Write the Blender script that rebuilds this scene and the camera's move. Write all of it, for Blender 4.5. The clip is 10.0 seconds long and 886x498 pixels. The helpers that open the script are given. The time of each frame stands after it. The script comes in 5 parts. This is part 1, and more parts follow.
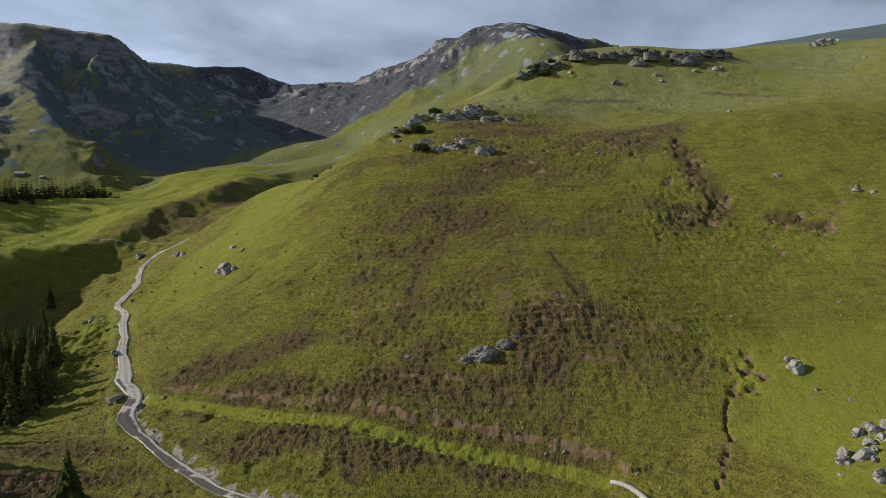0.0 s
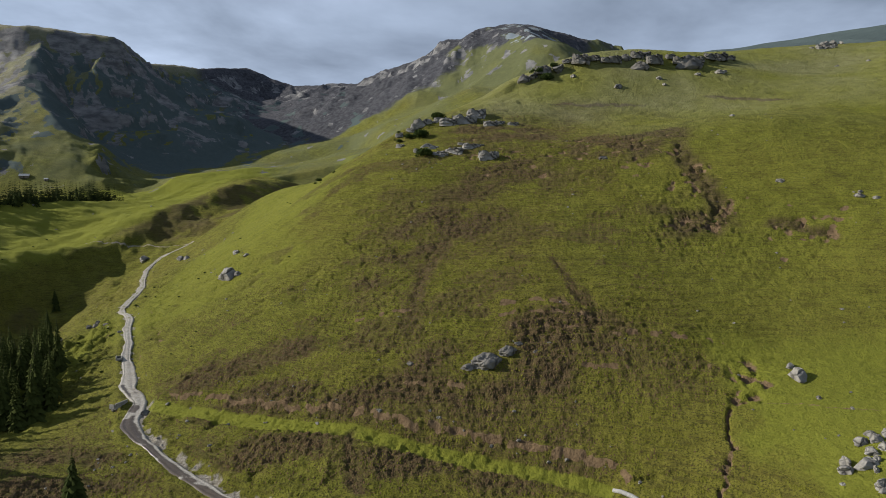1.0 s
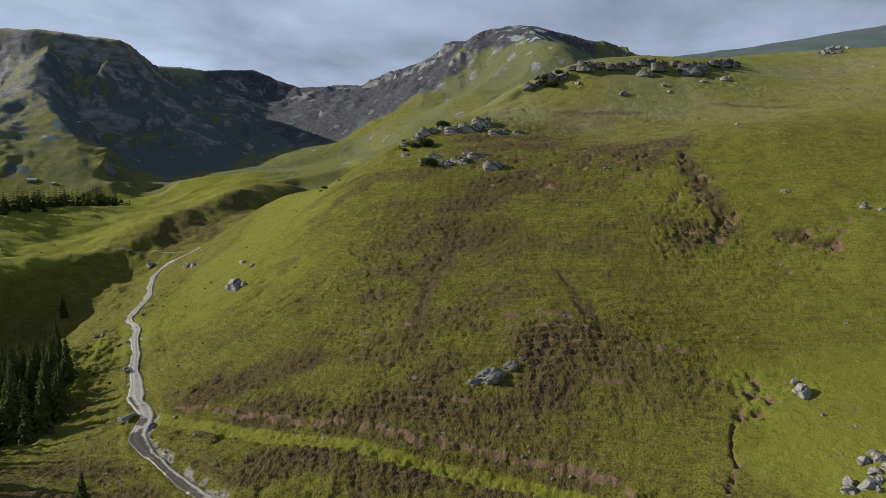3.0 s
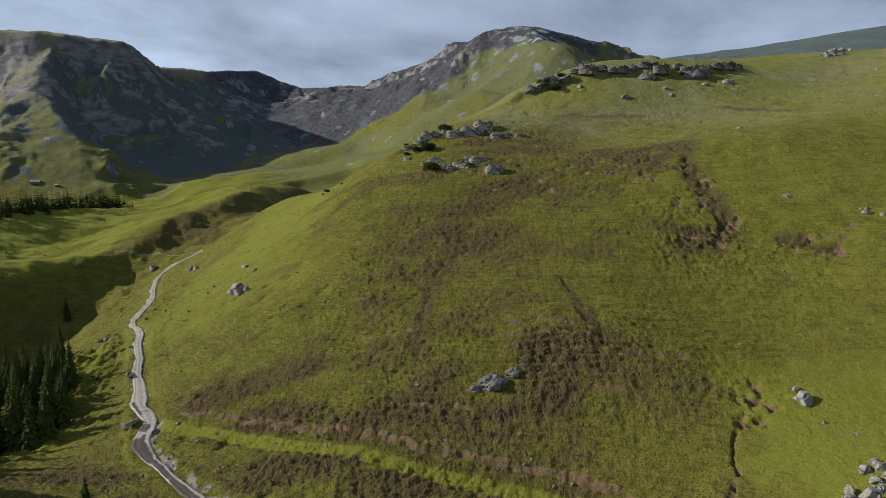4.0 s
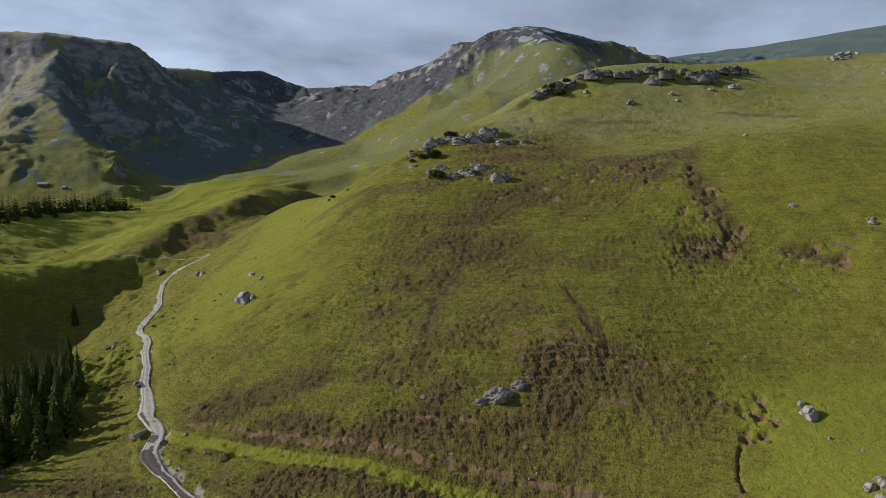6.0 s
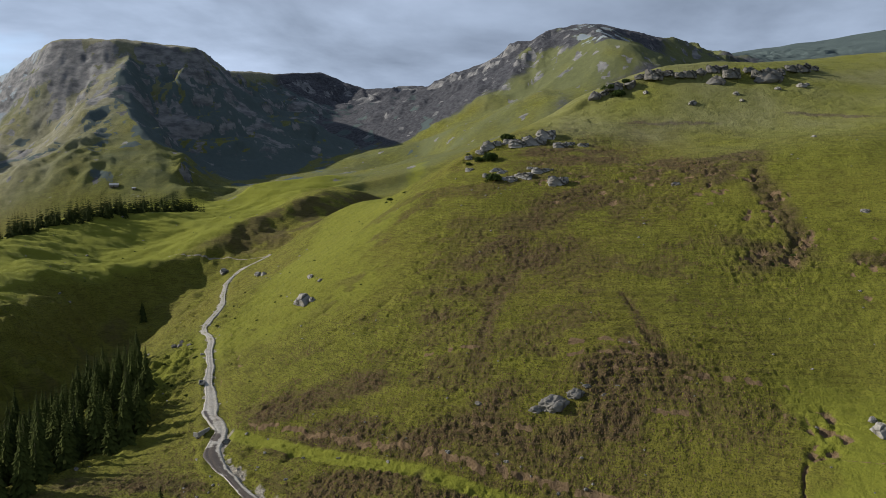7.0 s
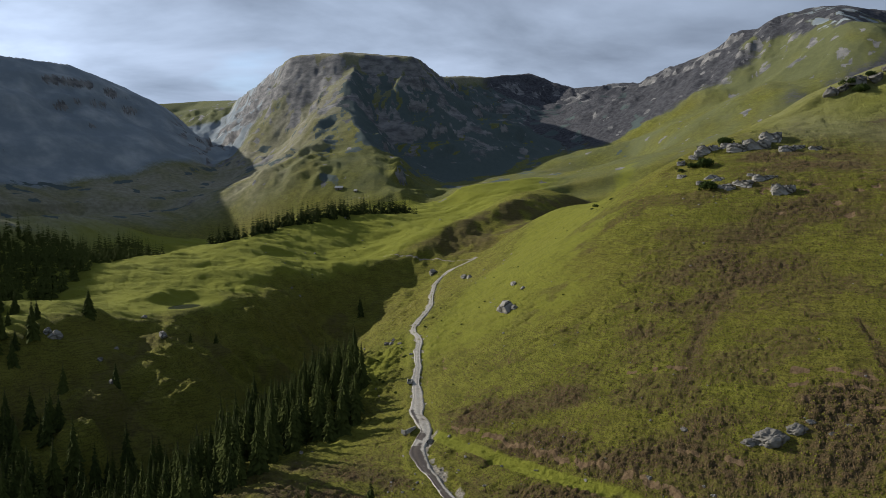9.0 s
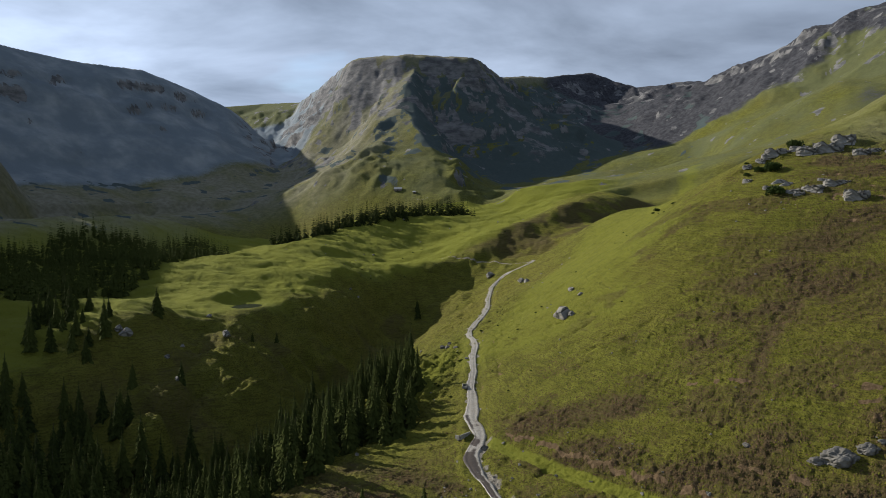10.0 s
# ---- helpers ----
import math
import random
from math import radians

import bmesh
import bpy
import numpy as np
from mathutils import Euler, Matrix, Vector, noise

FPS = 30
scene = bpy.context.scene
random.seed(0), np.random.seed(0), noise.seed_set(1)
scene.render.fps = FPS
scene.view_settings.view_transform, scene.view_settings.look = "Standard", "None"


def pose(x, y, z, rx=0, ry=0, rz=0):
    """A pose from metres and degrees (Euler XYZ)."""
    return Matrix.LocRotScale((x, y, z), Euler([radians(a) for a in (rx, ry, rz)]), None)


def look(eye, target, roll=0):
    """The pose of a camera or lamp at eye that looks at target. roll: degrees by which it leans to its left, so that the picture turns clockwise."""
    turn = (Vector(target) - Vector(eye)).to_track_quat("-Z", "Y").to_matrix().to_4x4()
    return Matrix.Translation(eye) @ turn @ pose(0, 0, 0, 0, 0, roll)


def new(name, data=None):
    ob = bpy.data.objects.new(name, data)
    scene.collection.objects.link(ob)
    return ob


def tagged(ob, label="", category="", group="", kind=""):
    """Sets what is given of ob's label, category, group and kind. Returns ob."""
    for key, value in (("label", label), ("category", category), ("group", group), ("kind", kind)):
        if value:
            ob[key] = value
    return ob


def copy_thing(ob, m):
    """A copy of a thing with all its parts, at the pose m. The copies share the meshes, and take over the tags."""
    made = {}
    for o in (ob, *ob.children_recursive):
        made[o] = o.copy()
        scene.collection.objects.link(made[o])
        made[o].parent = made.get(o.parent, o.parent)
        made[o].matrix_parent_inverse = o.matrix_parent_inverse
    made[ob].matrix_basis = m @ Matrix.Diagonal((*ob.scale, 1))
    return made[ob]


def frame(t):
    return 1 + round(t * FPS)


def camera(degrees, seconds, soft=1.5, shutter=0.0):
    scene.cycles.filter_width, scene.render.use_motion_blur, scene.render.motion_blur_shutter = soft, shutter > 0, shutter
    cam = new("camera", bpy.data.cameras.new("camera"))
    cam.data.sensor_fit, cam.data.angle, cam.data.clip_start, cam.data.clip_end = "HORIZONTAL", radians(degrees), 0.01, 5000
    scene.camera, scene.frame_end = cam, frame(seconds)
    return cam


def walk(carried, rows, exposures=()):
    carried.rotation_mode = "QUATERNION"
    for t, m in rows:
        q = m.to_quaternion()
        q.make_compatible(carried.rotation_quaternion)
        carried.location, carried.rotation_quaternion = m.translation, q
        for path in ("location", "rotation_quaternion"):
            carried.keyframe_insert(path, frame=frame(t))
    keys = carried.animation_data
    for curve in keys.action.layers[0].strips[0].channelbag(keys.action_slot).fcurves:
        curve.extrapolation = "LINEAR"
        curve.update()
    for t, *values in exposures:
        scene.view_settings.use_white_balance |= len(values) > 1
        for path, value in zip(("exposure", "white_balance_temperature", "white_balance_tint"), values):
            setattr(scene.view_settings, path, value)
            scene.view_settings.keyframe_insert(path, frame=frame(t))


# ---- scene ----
# the camera: a drone that climbs on the spot and then turns to its left
cam = camera(64.34, 10.0, soft=0.7)
ROWS = [
    (0.0, 0.00, 0.00, 59.50, 0.00, -3.97, -0.10),
    (0.5, 0.08, -0.18, 60.45, 0.13, -3.95, -0.07),
    (1.0, 0.16, -0.39, 61.42, 0.26, -3.94, -0.05),
    (1.5, 0.21, -0.58, 62.46, 0.38, -3.93, -0.04),
    (2.0, 0.26, -0.84, 63.50, 0.50, -3.94, 0.00),
    (2.5, 0.30, -1.08, 64.64, 0.61, -3.96, 0.01),
    (4.0, 0.47, -1.54, 67.68, 0.89, -3.99, 0.08),
    (4.5, 0.53, -1.66, 68.68, 1.01, -4.04, 0.09),
    (5.0, 0.56, -1.78, 69.66, 1.10, -4.05, 0.11),
    (5.5, 0.52, -1.90, 70.76, 1.18, -4.09, 0.12),
    (6.3, 0.36, -2.08, 72.46, 1.76, -4.15, 0.13),
    (6.5, 0.36, -2.12, 72.89, 2.82, -4.17, 0.14),
    (7.0, 0.44, -2.28, 73.93, 5.89, -4.21, 0.12),
    (7.5, 0.52, -2.39, 75.08, 10.63, -4.22, 0.07),
    (8.0, 0.69, -2.62, 76.20, 13.88, -4.25, 0.07),
    (8.5, 0.86, -2.66, 77.21, 18.28, -4.28, 0.07),
    (9.0, 1.13, -2.56, 78.12, 22.49, -4.29, 0.02),
    (9.5, 1.46, -2.30, 79.00, 25.86, -4.28, -0.06),
    (10.0, 1.84, -2.08, 79.90, 27.27, -4.28, -0.13),
]
EXPOSURE = 0.48
walk(cam, [(t, pose(x, y, z, 90 + pitch, roll, yaw)) for t, x, y, z, yaw, pitch, roll in ROWS],
     exposures=[(0.0, EXPOSURE), (6.3, EXPOSURE), (10.0, EXPOSURE - 0.14)])

# ---- materials ----
class Nodes:
    """Short hand for building a node tree."""

    def __init__(self, name, rough=0.9):
        self.mat = bpy.data.materials.new(name)
        self.mat.use_nodes = True
        self.n, self.l = self.mat.node_tree.nodes, self.mat.node_tree.links
        self.bsdf = self.n["Principled BSDF"]
        self.bsdf.inputs["Roughness"].default_value = rough
        self.bsdf.inputs["Specular IOR Level"].default_value = 0.25
        self.co = self.n.new("ShaderNodeTexCoord").outputs["Object"]

    def set(self, socket, v):
        if hasattr(v, "is_linked"):
            self.l.new(v, socket)
        elif isinstance(v, tuple):
            socket.default_value = (*v, 1) if len(v) == 3 else v
        else:
            socket.default_value = v

    def noise(self, size, detail=4, rough=0.55, stretch=None, w=0.0, distort=0.0):
        t = self.n.new("ShaderNodeTexNoise")
        t.inputs["Scale"].default_value, t.inputs["Detail"].default_value = 1 / size, detail
        t.inputs["Roughness"].default_value, t.inputs["Distortion"].default_value = rough, distort
        m = self.n.new("ShaderNodeMapping")
        m.inputs["Location"].default_value = (w, w * 0.7, w * 0.3)
        if stretch:
            m.inputs["Scale"].default_value = stretch
        self.l.new(self.co, m.inputs["Vector"])
        self.l.new(m.outputs[0], t.inputs["Vector"])
        return t.outputs["Fac"]

    def cells(self, size, feature="F1", w=0.0):
        t = self.n.new("ShaderNodeTexVoronoi")
        t.feature = feature
        t.inputs["Scale"].default_value = 1 / size
        self.l.new(self.co, t.inputs["Vector"])
        return t.outputs["Distance"]

    def attr(self, name):
        t = self.n.new("ShaderNodeAttribute")
        t.attribute_name = name
        return t.outputs["Fac"]

    def math(self, op, a, b=0.0, clamp=False):
        t = self.n.new("ShaderNodeMath")
        t.operation, t.use_clamp = op, clamp
        self.set(t.inputs[0], a), self.set(t.inputs[1], b)
        return t.outputs[0]

    def step(self, v, a, b):
        t = self.n.new("ShaderNodeMapRange")
        t.interpolation_type = "SMOOTHSTEP"
        self.set(t.inputs[0], v)
        t.inputs[1].default_value, t.inputs[2].default_value = a, b
        return t.outputs[0]

    def mix(self, f, a, b):
        t = self.n.new("ShaderNodeMix")
        t.data_type = "RGBA"
        self.set(t.inputs[0], f), self.set(t.inputs[6], a), self.set(t.inputs[7], b)
        return t.outputs[2]

    def random(self):
        return self.n.new("ShaderNodeObjectInfo").outputs["Random"]

    def island(self):
        return self.n.new("ShaderNodeNewGeometry").outputs["Random Per Island"]

    def bump(self, h, strength, dist, prev=None):
        t = self.n.new("ShaderNodeBump")
        t.inputs["Strength"].default_value, t.inputs["Distance"].default_value = strength, dist
        self.set(t.inputs["Height"], h)
        if prev is not None:
            self.l.new(prev, t.inputs["Normal"])
        self.l.new(t.outputs[0], self.bsdf.inputs["Normal"])
        return t.outputs[0]

    def done(self, colour, rough=None):
        self.set(self.bsdf.inputs["Base Color"], colour)
        if rough is not None:
            self.set(self.bsdf.inputs["Roughness"], rough)
        return self.mat


def ground_material():
    m = Nodes("mountain_turf", 0.95)
    m.bsdf.inputs["Specular IOR Level"].default_value = 0.08
    fine, mid, wide = m.noise(0.55, 4, 0.7), m.noise(7, 5, 0.6, w=31), m.noise(70, 4, 0.55, w=77)
    clod = m.noise(1.5, 5, 0.65, w=13)
    tread = m.noise(0.8, 4, 0.6, stretch=(0.14, 0.14, 1.6), w=3)
    edge = m.math("SUBTRACT", m.math("ADD", m.math("MULTIPLY", mid, 0.4), m.math("MULTIPLY", clod, 0.6)), 0.5)

    def share(name, gain=1.6, lo=0.35, hi=0.65):
        return m.step(m.math("ADD", m.attr(name), m.math("MULTIPLY", edge, gain)), lo, hi)

    turf = m.mix(m.step(mid, 0.32, 0.68), (0.115, 0.120, 0.018), (0.181, 0.180, 0.030))
    turf = m.mix(m.math("MULTIPLY", m.step(wide, 0.40, 0.68), 0.65), turf, (0.168, 0.150, 0.031))
    # dark flecks: tufts, and the small shade between them put into the colour
    turf = m.mix(m.math("MULTIPLY", m.step(fine, 0.50, 0.60), 0.75), turf, (0.034, 0.038, 0.010))
    turf = m.mix(m.math("MULTIPLY", m.step(tread, 0.50, 0.62), 0.5), turf, (0.060, 0.052, 0.016))
    # far turf is drier and greyed, with haze put into its colour
    turf = m.mix(m.math("MULTIPLY", m.attr("hazed_turf"), 0.8), turf, m.mix(mid, (0.080, 0.094, 0.048), (0.128, 0.138, 0.074)))
    turf = m.mix(share("lush", 1.0, 0.3, 0.8), turf, m.mix(fine, (0.136, 0.152, 0.021), (0.214, 0.222, 0.034)))
    heath = m.mix(m.step(fine, 0.3, 0.7), (0.046, 0.034, 0.018), (0.138, 0.097, 0.058))
    heath = m.mix(m.step(clod, 0.45, 0.65), heath, (0.088, 0.082, 0.018))
    heath = m.mix(m.step(tread, 0.5, 0.68), heath, (0.050, 0.042, 0.018))
    turf = m.mix(m.math("MULTIPLY", share("heath", 1.7, 0.12, 0.85), 0.92), turf, heath)
    turf = m.mix(share("soil", 1.3, 0.35, 0.6), turf, m.mix(clod, (0.090, 0.060, 0.034), (0.27, 0.190, 0.112)))
    # bleached grass and bluish rubble, lightened to put distance haze into their colour
    turf = m.mix(m.math("MULTIPLY", m.attr("hazed_straw"), 0.9), turf, m.mix(m.step(mid, 0.3, 0.7), (0.175, 0.166, 0.125), (0.27, 0.255, 0.200)))
    turf = m.mix(share("hazed_rubble", 1.0, 0.3, 0.75), turf, m.mix(m.step(m.noise(55, 6, 0.6, w=9), 0.38, 0.82), (0.172, 0.208, 0.238), (0.34, 0.37, 0.385)))
    # dark grey scree, with the clouds' shade put into the colour
    turf = m.mix(share("clouded_scree", 1.2, 0.35, 0.7), turf, m.mix(m.step(mid, 0.3, 0.7), (0.036, 0.038, 0.046), (0.082, 0.083, 0.092)))
    # dwarf pine, lifted towards blue so the colour carries haze on the shaded face
    turf = m.mix(share("hazed_scrub", 1.5, 0.4, 0.6), turf, m.mix(mid, (0.056, 0.078, 0.080), (0.086, 0.110, 0.106)))
    big = m.noise(22, 6, 0.62, stretch=(1, 1, 2.2), w=5)
    # cliff grey is lightened too, for the haze over the sunless side
    stone = m.mix(m.step(big, 0.32, 0.70), (0.088, 0.090, 0.096), (0.225, 0.222, 0.220))
    turf = m.mix(share("rock", 1.8, 0.42, 0.6), turf, stone)
    grit = m.mix(m.step(fine, 0.35, 0.65), (0.17, 0.152, 0.125), (0.36, 0.335, 0.29))
    turf = m.mix(share("gravel", 1.0, 0.4, 0.7), turf, grit)
    b = m.bump(mid, 0.6, 2.6)
    b = m.bump(clod, 0.85, 1.35, b)
    b = m.bump(tread, 0.9, 0.9, b)
    m.bump(fine, 1.0, 0.85, b)
    return m.done(turf)


def stone_material(name, dark, light, grain_size):
    m = Nodes(name, 0.88)
    a, b = m.noise(grain_size, 6, 0.62), m.noise(grain_size * 0.22, 5, 0.65, w=9)
    cracks = m.cells(grain_size * 0.55, "DISTANCE_TO_EDGE")
    col = m.mix(m.step(a, 0.34, 0.66), dark, light)
    col = m.mix(m.math("MULTIPLY", m.step(b, 0.52, 0.68), 0.6), col, tuple(c * 0.42 for c in dark))
    col = m.mix(m.step(cracks, 0.05, 0.0), col, tuple(c * 0.30 for c in dark))
    col = m.mix(m.math("MULTIPLY", m.random(), 0.35), col, tuple(c * 0.75 for c in light))
    n = m.bump(m.step(cracks, 0.0, 0.16), 0.7, 0.25 * grain_size)
    m.bump(b, 0.7, 0.12 * grain_size, n)
    return m.done(col)


def leaf_material(name, low, high, island=True):
    m = Nodes(name, 1.0)
    m.bsdf.inputs["Specular IOR Level"].default_value = 0.05
    col = m.mix(m.random(), low, high)
    if island:
        col = m.mix(m.math("MULTIPLY", m.island(), 0.6), col, tuple(c * 1.3 for c in high))
    return m.done(col)


def simple_material(name, dark, light, size, rough=0.85, bump=0.3, stretch=None):
    m = Nodes(name, rough)
    a = m.noise(size, 5, 0.6, stretch)
    m.bump(a, bump, size * 0.2)
    return m.done(m.mix(m.step(a, 0.3, 0.7), dark, light))


TURF = ground_material()
LIMESTONE = stone_material("limestone", (0.13, 0.124, 0.110), (0.31, 0.297, 0.268), 2.4)
DARK_STONE = stone_material("weathered_limestone", (0.072, 0.068, 0.060), (0.20, 0.190, 0.170), 2.4)
NEEDLES = leaf_material("spruce_needles", (0.012, 0.019, 0.006), (0.044, 0.054, 0.013))
PINE = leaf_material("dwarf_pine_needles", (0.020, 0.034, 0.010), (0.036, 0.052, 0.014))
BARK = simple_material("spruce_bark", (0.035, 0.026, 0.020), (0.10, 0.075, 0.058), 0.3)
DEADWOOD = simple_material("bleached_wood", (0.15, 0.148, 0.142), (0.33, 0.325, 0.31), 0.5, 0.8, 0.6, (3, 3, 0.5))
CONCRETE = simple_material("pale_concrete", (0.17, 0.165, 0.15), (0.32, 0.31, 0.285), 0.6)
PLANKS = simple_material("grey_boards", (0.10, 0.085, 0.07), (0.22, 0.195, 0.17), 0.5)
TIN = simple_material("grey_tin_roof", (0.20, 0.21, 0.22), (0.34, 0.35, 0.36), 1.0, 0.5)

# ---- sky and sun ----
SUN_AZ, SUN_EL = radians(-87), radians(25)   # azimuth from +y towards +x
world = bpy.data.worlds.new("sky")
scene.world = world
world.use_nodes = True
wn, wl = world.node_tree.nodes, world.node_tree.links
wn.clear()
w_out, w_bg = wn.new("ShaderNodeOutputWorld"), wn.new("ShaderNodeBackground")
w_sky = wn.new("ShaderNodeTexSky")
w_sky.sky_type, w_sky.sun_disc = "NISHITA", False
w_sky.sun_elevation, w_sky.sun_rotation = SUN_EL, SUN_AZ
w_sky.altitude, w_sky.dust_density = 1500, 0.6
w_co = wn.new("ShaderNodeTexCoord")
w_sep = wn.new("ShaderNodeSeparateXYZ")
wl.new(w_co.outputs["Generated"], w_sep.inputs[0])


def w_math(op, a, b=None):
    n = wn.new("ShaderNodeMath")
    n.operation = op
    for k, v in enumerate((a, b)):
        if v is None:
            continue
        if isinstance(v, (int, float)):
            n.inputs[k].default_value = v
        else:
            wl.new(v, n.inputs[k])
    return n.outputs[0]


# a cloud deck: the direction is cast on a level sheet overhead
w_h = w_math("ADD", w_math("MAXIMUM", w_sep.outputs[2], 0.0), 0.16)
w_vec = wn.new("ShaderNodeCombineXYZ")
wl.new(w_math("DIVIDE", w_sep.outputs[0], w_h), w_vec.inputs[0])
wl.new(w_math("DIVIDE", w_sep.outputs[1], w_h), w_vec.inputs[1])
w_n1, w_n2 = wn.new("ShaderNodeTexNoise"), wn.new("ShaderNodeTexNoise")
for n, s, d, r in ((w_n1, 0.6, 5, 0.5), (w_n2, 0.85, 6, 0.55)):
    n.inputs["Scale"].default_value, n.inputs["Detail"].default_value, n.inputs["Roughness"].default_value = s, d, r
    n.inputs["Distortion"].default_value = 0.3
    wl.new(w_vec.outputs[0], n.inputs["Vector"])
w_cov, w_grey = wn.new("ShaderNodeValToRGB"), wn.new("ShaderNodeValToRGB")
w_cov.color_ramp.elements[0].position, w_cov.color_ramp.elements[1].position = 0.24, 0.38
w_grey.color_ramp.elements[0].position, w_grey.color_ramp.elements[1].position = 0.33, 0.68
w_grey.color_ramp.elements[0].color, w_grey.color_ramp.elements[1].color = (1.62, 2.05, 2.8, 1), (4.1, 5.0, 6.6, 1)
wl.new(w_n1.outputs["Fac"], w_cov.inputs[0])
wl.new(w_n2.outputs["Fac"], w_grey.inputs[0])
# the deck is dimmed overhead, above the view, to hold down the fill light
w_overhead = wn.new("ShaderNodeMapRange")
w_overhead.interpolation_type = "SMOOTHSTEP"
wl.new(w_sep.outputs[2], w_overhead.inputs[0])
for k, v in ((1, 0.20), (2, 0.60), (3, 1.0), (4, 0.72)):
    w_overhead.inputs[k].default_value = v
w_deck = wn.new("ShaderNodeMix")
w_deck.data_type, w_deck.blend_type = "RGBA", "MULTIPLY"
w_deck.inputs[0].default_value = 1.0
w_mix = wn.new("ShaderNodeMix")
w_mix.data_type = "RGBA"
wl.new(w_cov.outputs[0], w_mix.inputs["Factor"])
wl.new(w_sky.outputs[0], w_mix.inputs[6])
wl.new(w_grey.outputs[0], w_mix.inputs[7])
wl.new(w_mix.outputs[2], w_deck.inputs[6])
# brighter towards the sun
w_side = w_math("ADD", w_math("MULTIPLY", w_sep.outputs[0], math.sin(SUN_AZ)), w_math("MULTIPLY", w_sep.outputs[1], math.cos(SUN_AZ)))
w_glow = wn.new("ShaderNodeMapRange")
wl.new(w_side, w_glow.inputs[0])
for k, v in ((1, 0.30), (2, 1.0), (3, 0.92), (4, 1.75)):
    w_glow.inputs[k].default_value = v
wl.new(w_math("MULTIPLY", w_overhead.outputs[0], w_glow.outputs[0]), w_deck.inputs[7])
wl.new(w_deck.outputs[2], w_bg.inputs[0])
w_bg.inputs[1].default_value = 0.096
wl.new(w_bg.outputs[0], w_out.inputs[0])

sun = new("sun", bpy.data.lights.new("sun", "SUN"))
sun.data.energy, sun.data.angle, sun.data.color = 5.0, radians(0.6), (1.0, 0.935, 0.83)
sun_way = Vector((math.sin(SUN_AZ) * math.cos(SUN_EL), math.cos(SUN_AZ) * math.cos(SUN_EL), math.sin(SUN_EL)))
sun.matrix_world = look(sun_way * 900, (0, 0, 0))

# ---- the lie of the land ----
def lattice(ix, iy, seed):
    h = (ix * 374761393 + iy * 668265263 + seed * 974711) & 0x7FFFFFFF
    h = ((h ^ (h >> 13)) * 1274126177) & 0x7FFFFFFF
    h = ((h ^ (h >> 16)) * 40503 + 12345) & 0x7FFFFFFF
    return (h ^ (h >> 11)) & 0xFFFF


def grain(x, y, seed=0):
    """Gradient noise in about -1 to 1."""
    fx, fy = np.floor(x), np.floor(y)
    ix, iy = fx.astype(np.int64), fy.astype(np.int64)
    u, v = x - fx, y - fy
    su, sv = u * u * u * (u * (u * 6 - 15) + 10), v * v * v * (v * (v * 6 - 15) + 10)
    if not ix.size:
        return u
    x0, y0 = ix.min(), iy.min()
    wide, deep = int(ix.max() - x0) + 2, int(iy.max() - y0) + 2
    if wide * deep < 2 * ix.size:
        # few cells: their gradients are worked out once
        gx, gy = np.meshgrid(np.arange(wide) + x0, np.arange(deep) + y0)
        ang = lattice(gx, gy, seed).ravel() * (2 * math.pi / 65536)
        cos_, sin_, at = np.cos(ang), np.sin(ang), (iy - y0) * wide + ix - x0

        def corner(a, b):
            k = at + (b * wide + a)
            return cos_[k] * (u - a) + sin_[k] * (v - b)
    else:
        def corner(a, b):
            ang = lattice(ix + a, iy + b, seed) * (2 * math.pi / 65536)
            return np.cos(ang) * (u - a) + np.sin(ang) * (v - b)
    low = corner(0, 0) * (1 - su) + corner(1, 0) * su
    high = corner(0, 1) * (1 - su) + corner(1, 1) * su
    return 1.5 * (low * (1 - sv) + high * sv)


def fbm(x, y, size, octaves=4, seed=0, gain=0.5):
    total, amp = 0.0, 1.0
    for o in range(octaves):
        total = total + amp * grain(x / size + 17.3 * o, y / size - 9.1 * o, seed + o)
        size, amp = size / 2.03, amp * gain
    return total


def crags(x, y, size, octaves=4, seed=0):
    total, amp = 0.0, 1.0
    for o in range(octaves):
        total = total + amp * (1 - 2 * np.abs(grain(x / size + 5.3 * o, y / size + 3.7 * o, seed + o)))
        size, amp = size / 2.1, amp * 0.5
    return total


def ease(a, b, v):
    t = np.clip((v - a) / (b - a), 0, 1)
    return t * t * (3 - 2 * t)


def spline_weights(K, v):
    """Weights of a natural cubic spline through the knots K."""
    K = np.array(K, float)
    n, h = len(K), np.diff(K)
    left, right = np.eye(n), np.zeros((n, n))
    for i in range(1, n - 1):
        left[i, i - 1:i + 2] = h[i - 1], 2 * (h[i - 1] + h[i]), h[i]
        right[i, i - 1:i + 2] = 6 / h[i - 1], -6 / h[i - 1] - 6 / h[i], 6 / h[i]
    bend = np.linalg.solve(left, right)
    vc = np.clip(v, K[0], K[-1])
    k = np.clip(np.searchsorted(K, vc, side="right") - 1, 0, n - 2)
    one, hk = np.eye(n), h[k][:, None]
    a = ((K[k + 1] - vc) / h[k])[:, None]
    b = 1 - a
    return a * one[k] + b * one[k + 1] + ((a ** 3 - a) * bend[k] + (b ** 3 - b) * bend[k + 1]) * hk ** 2 / 6


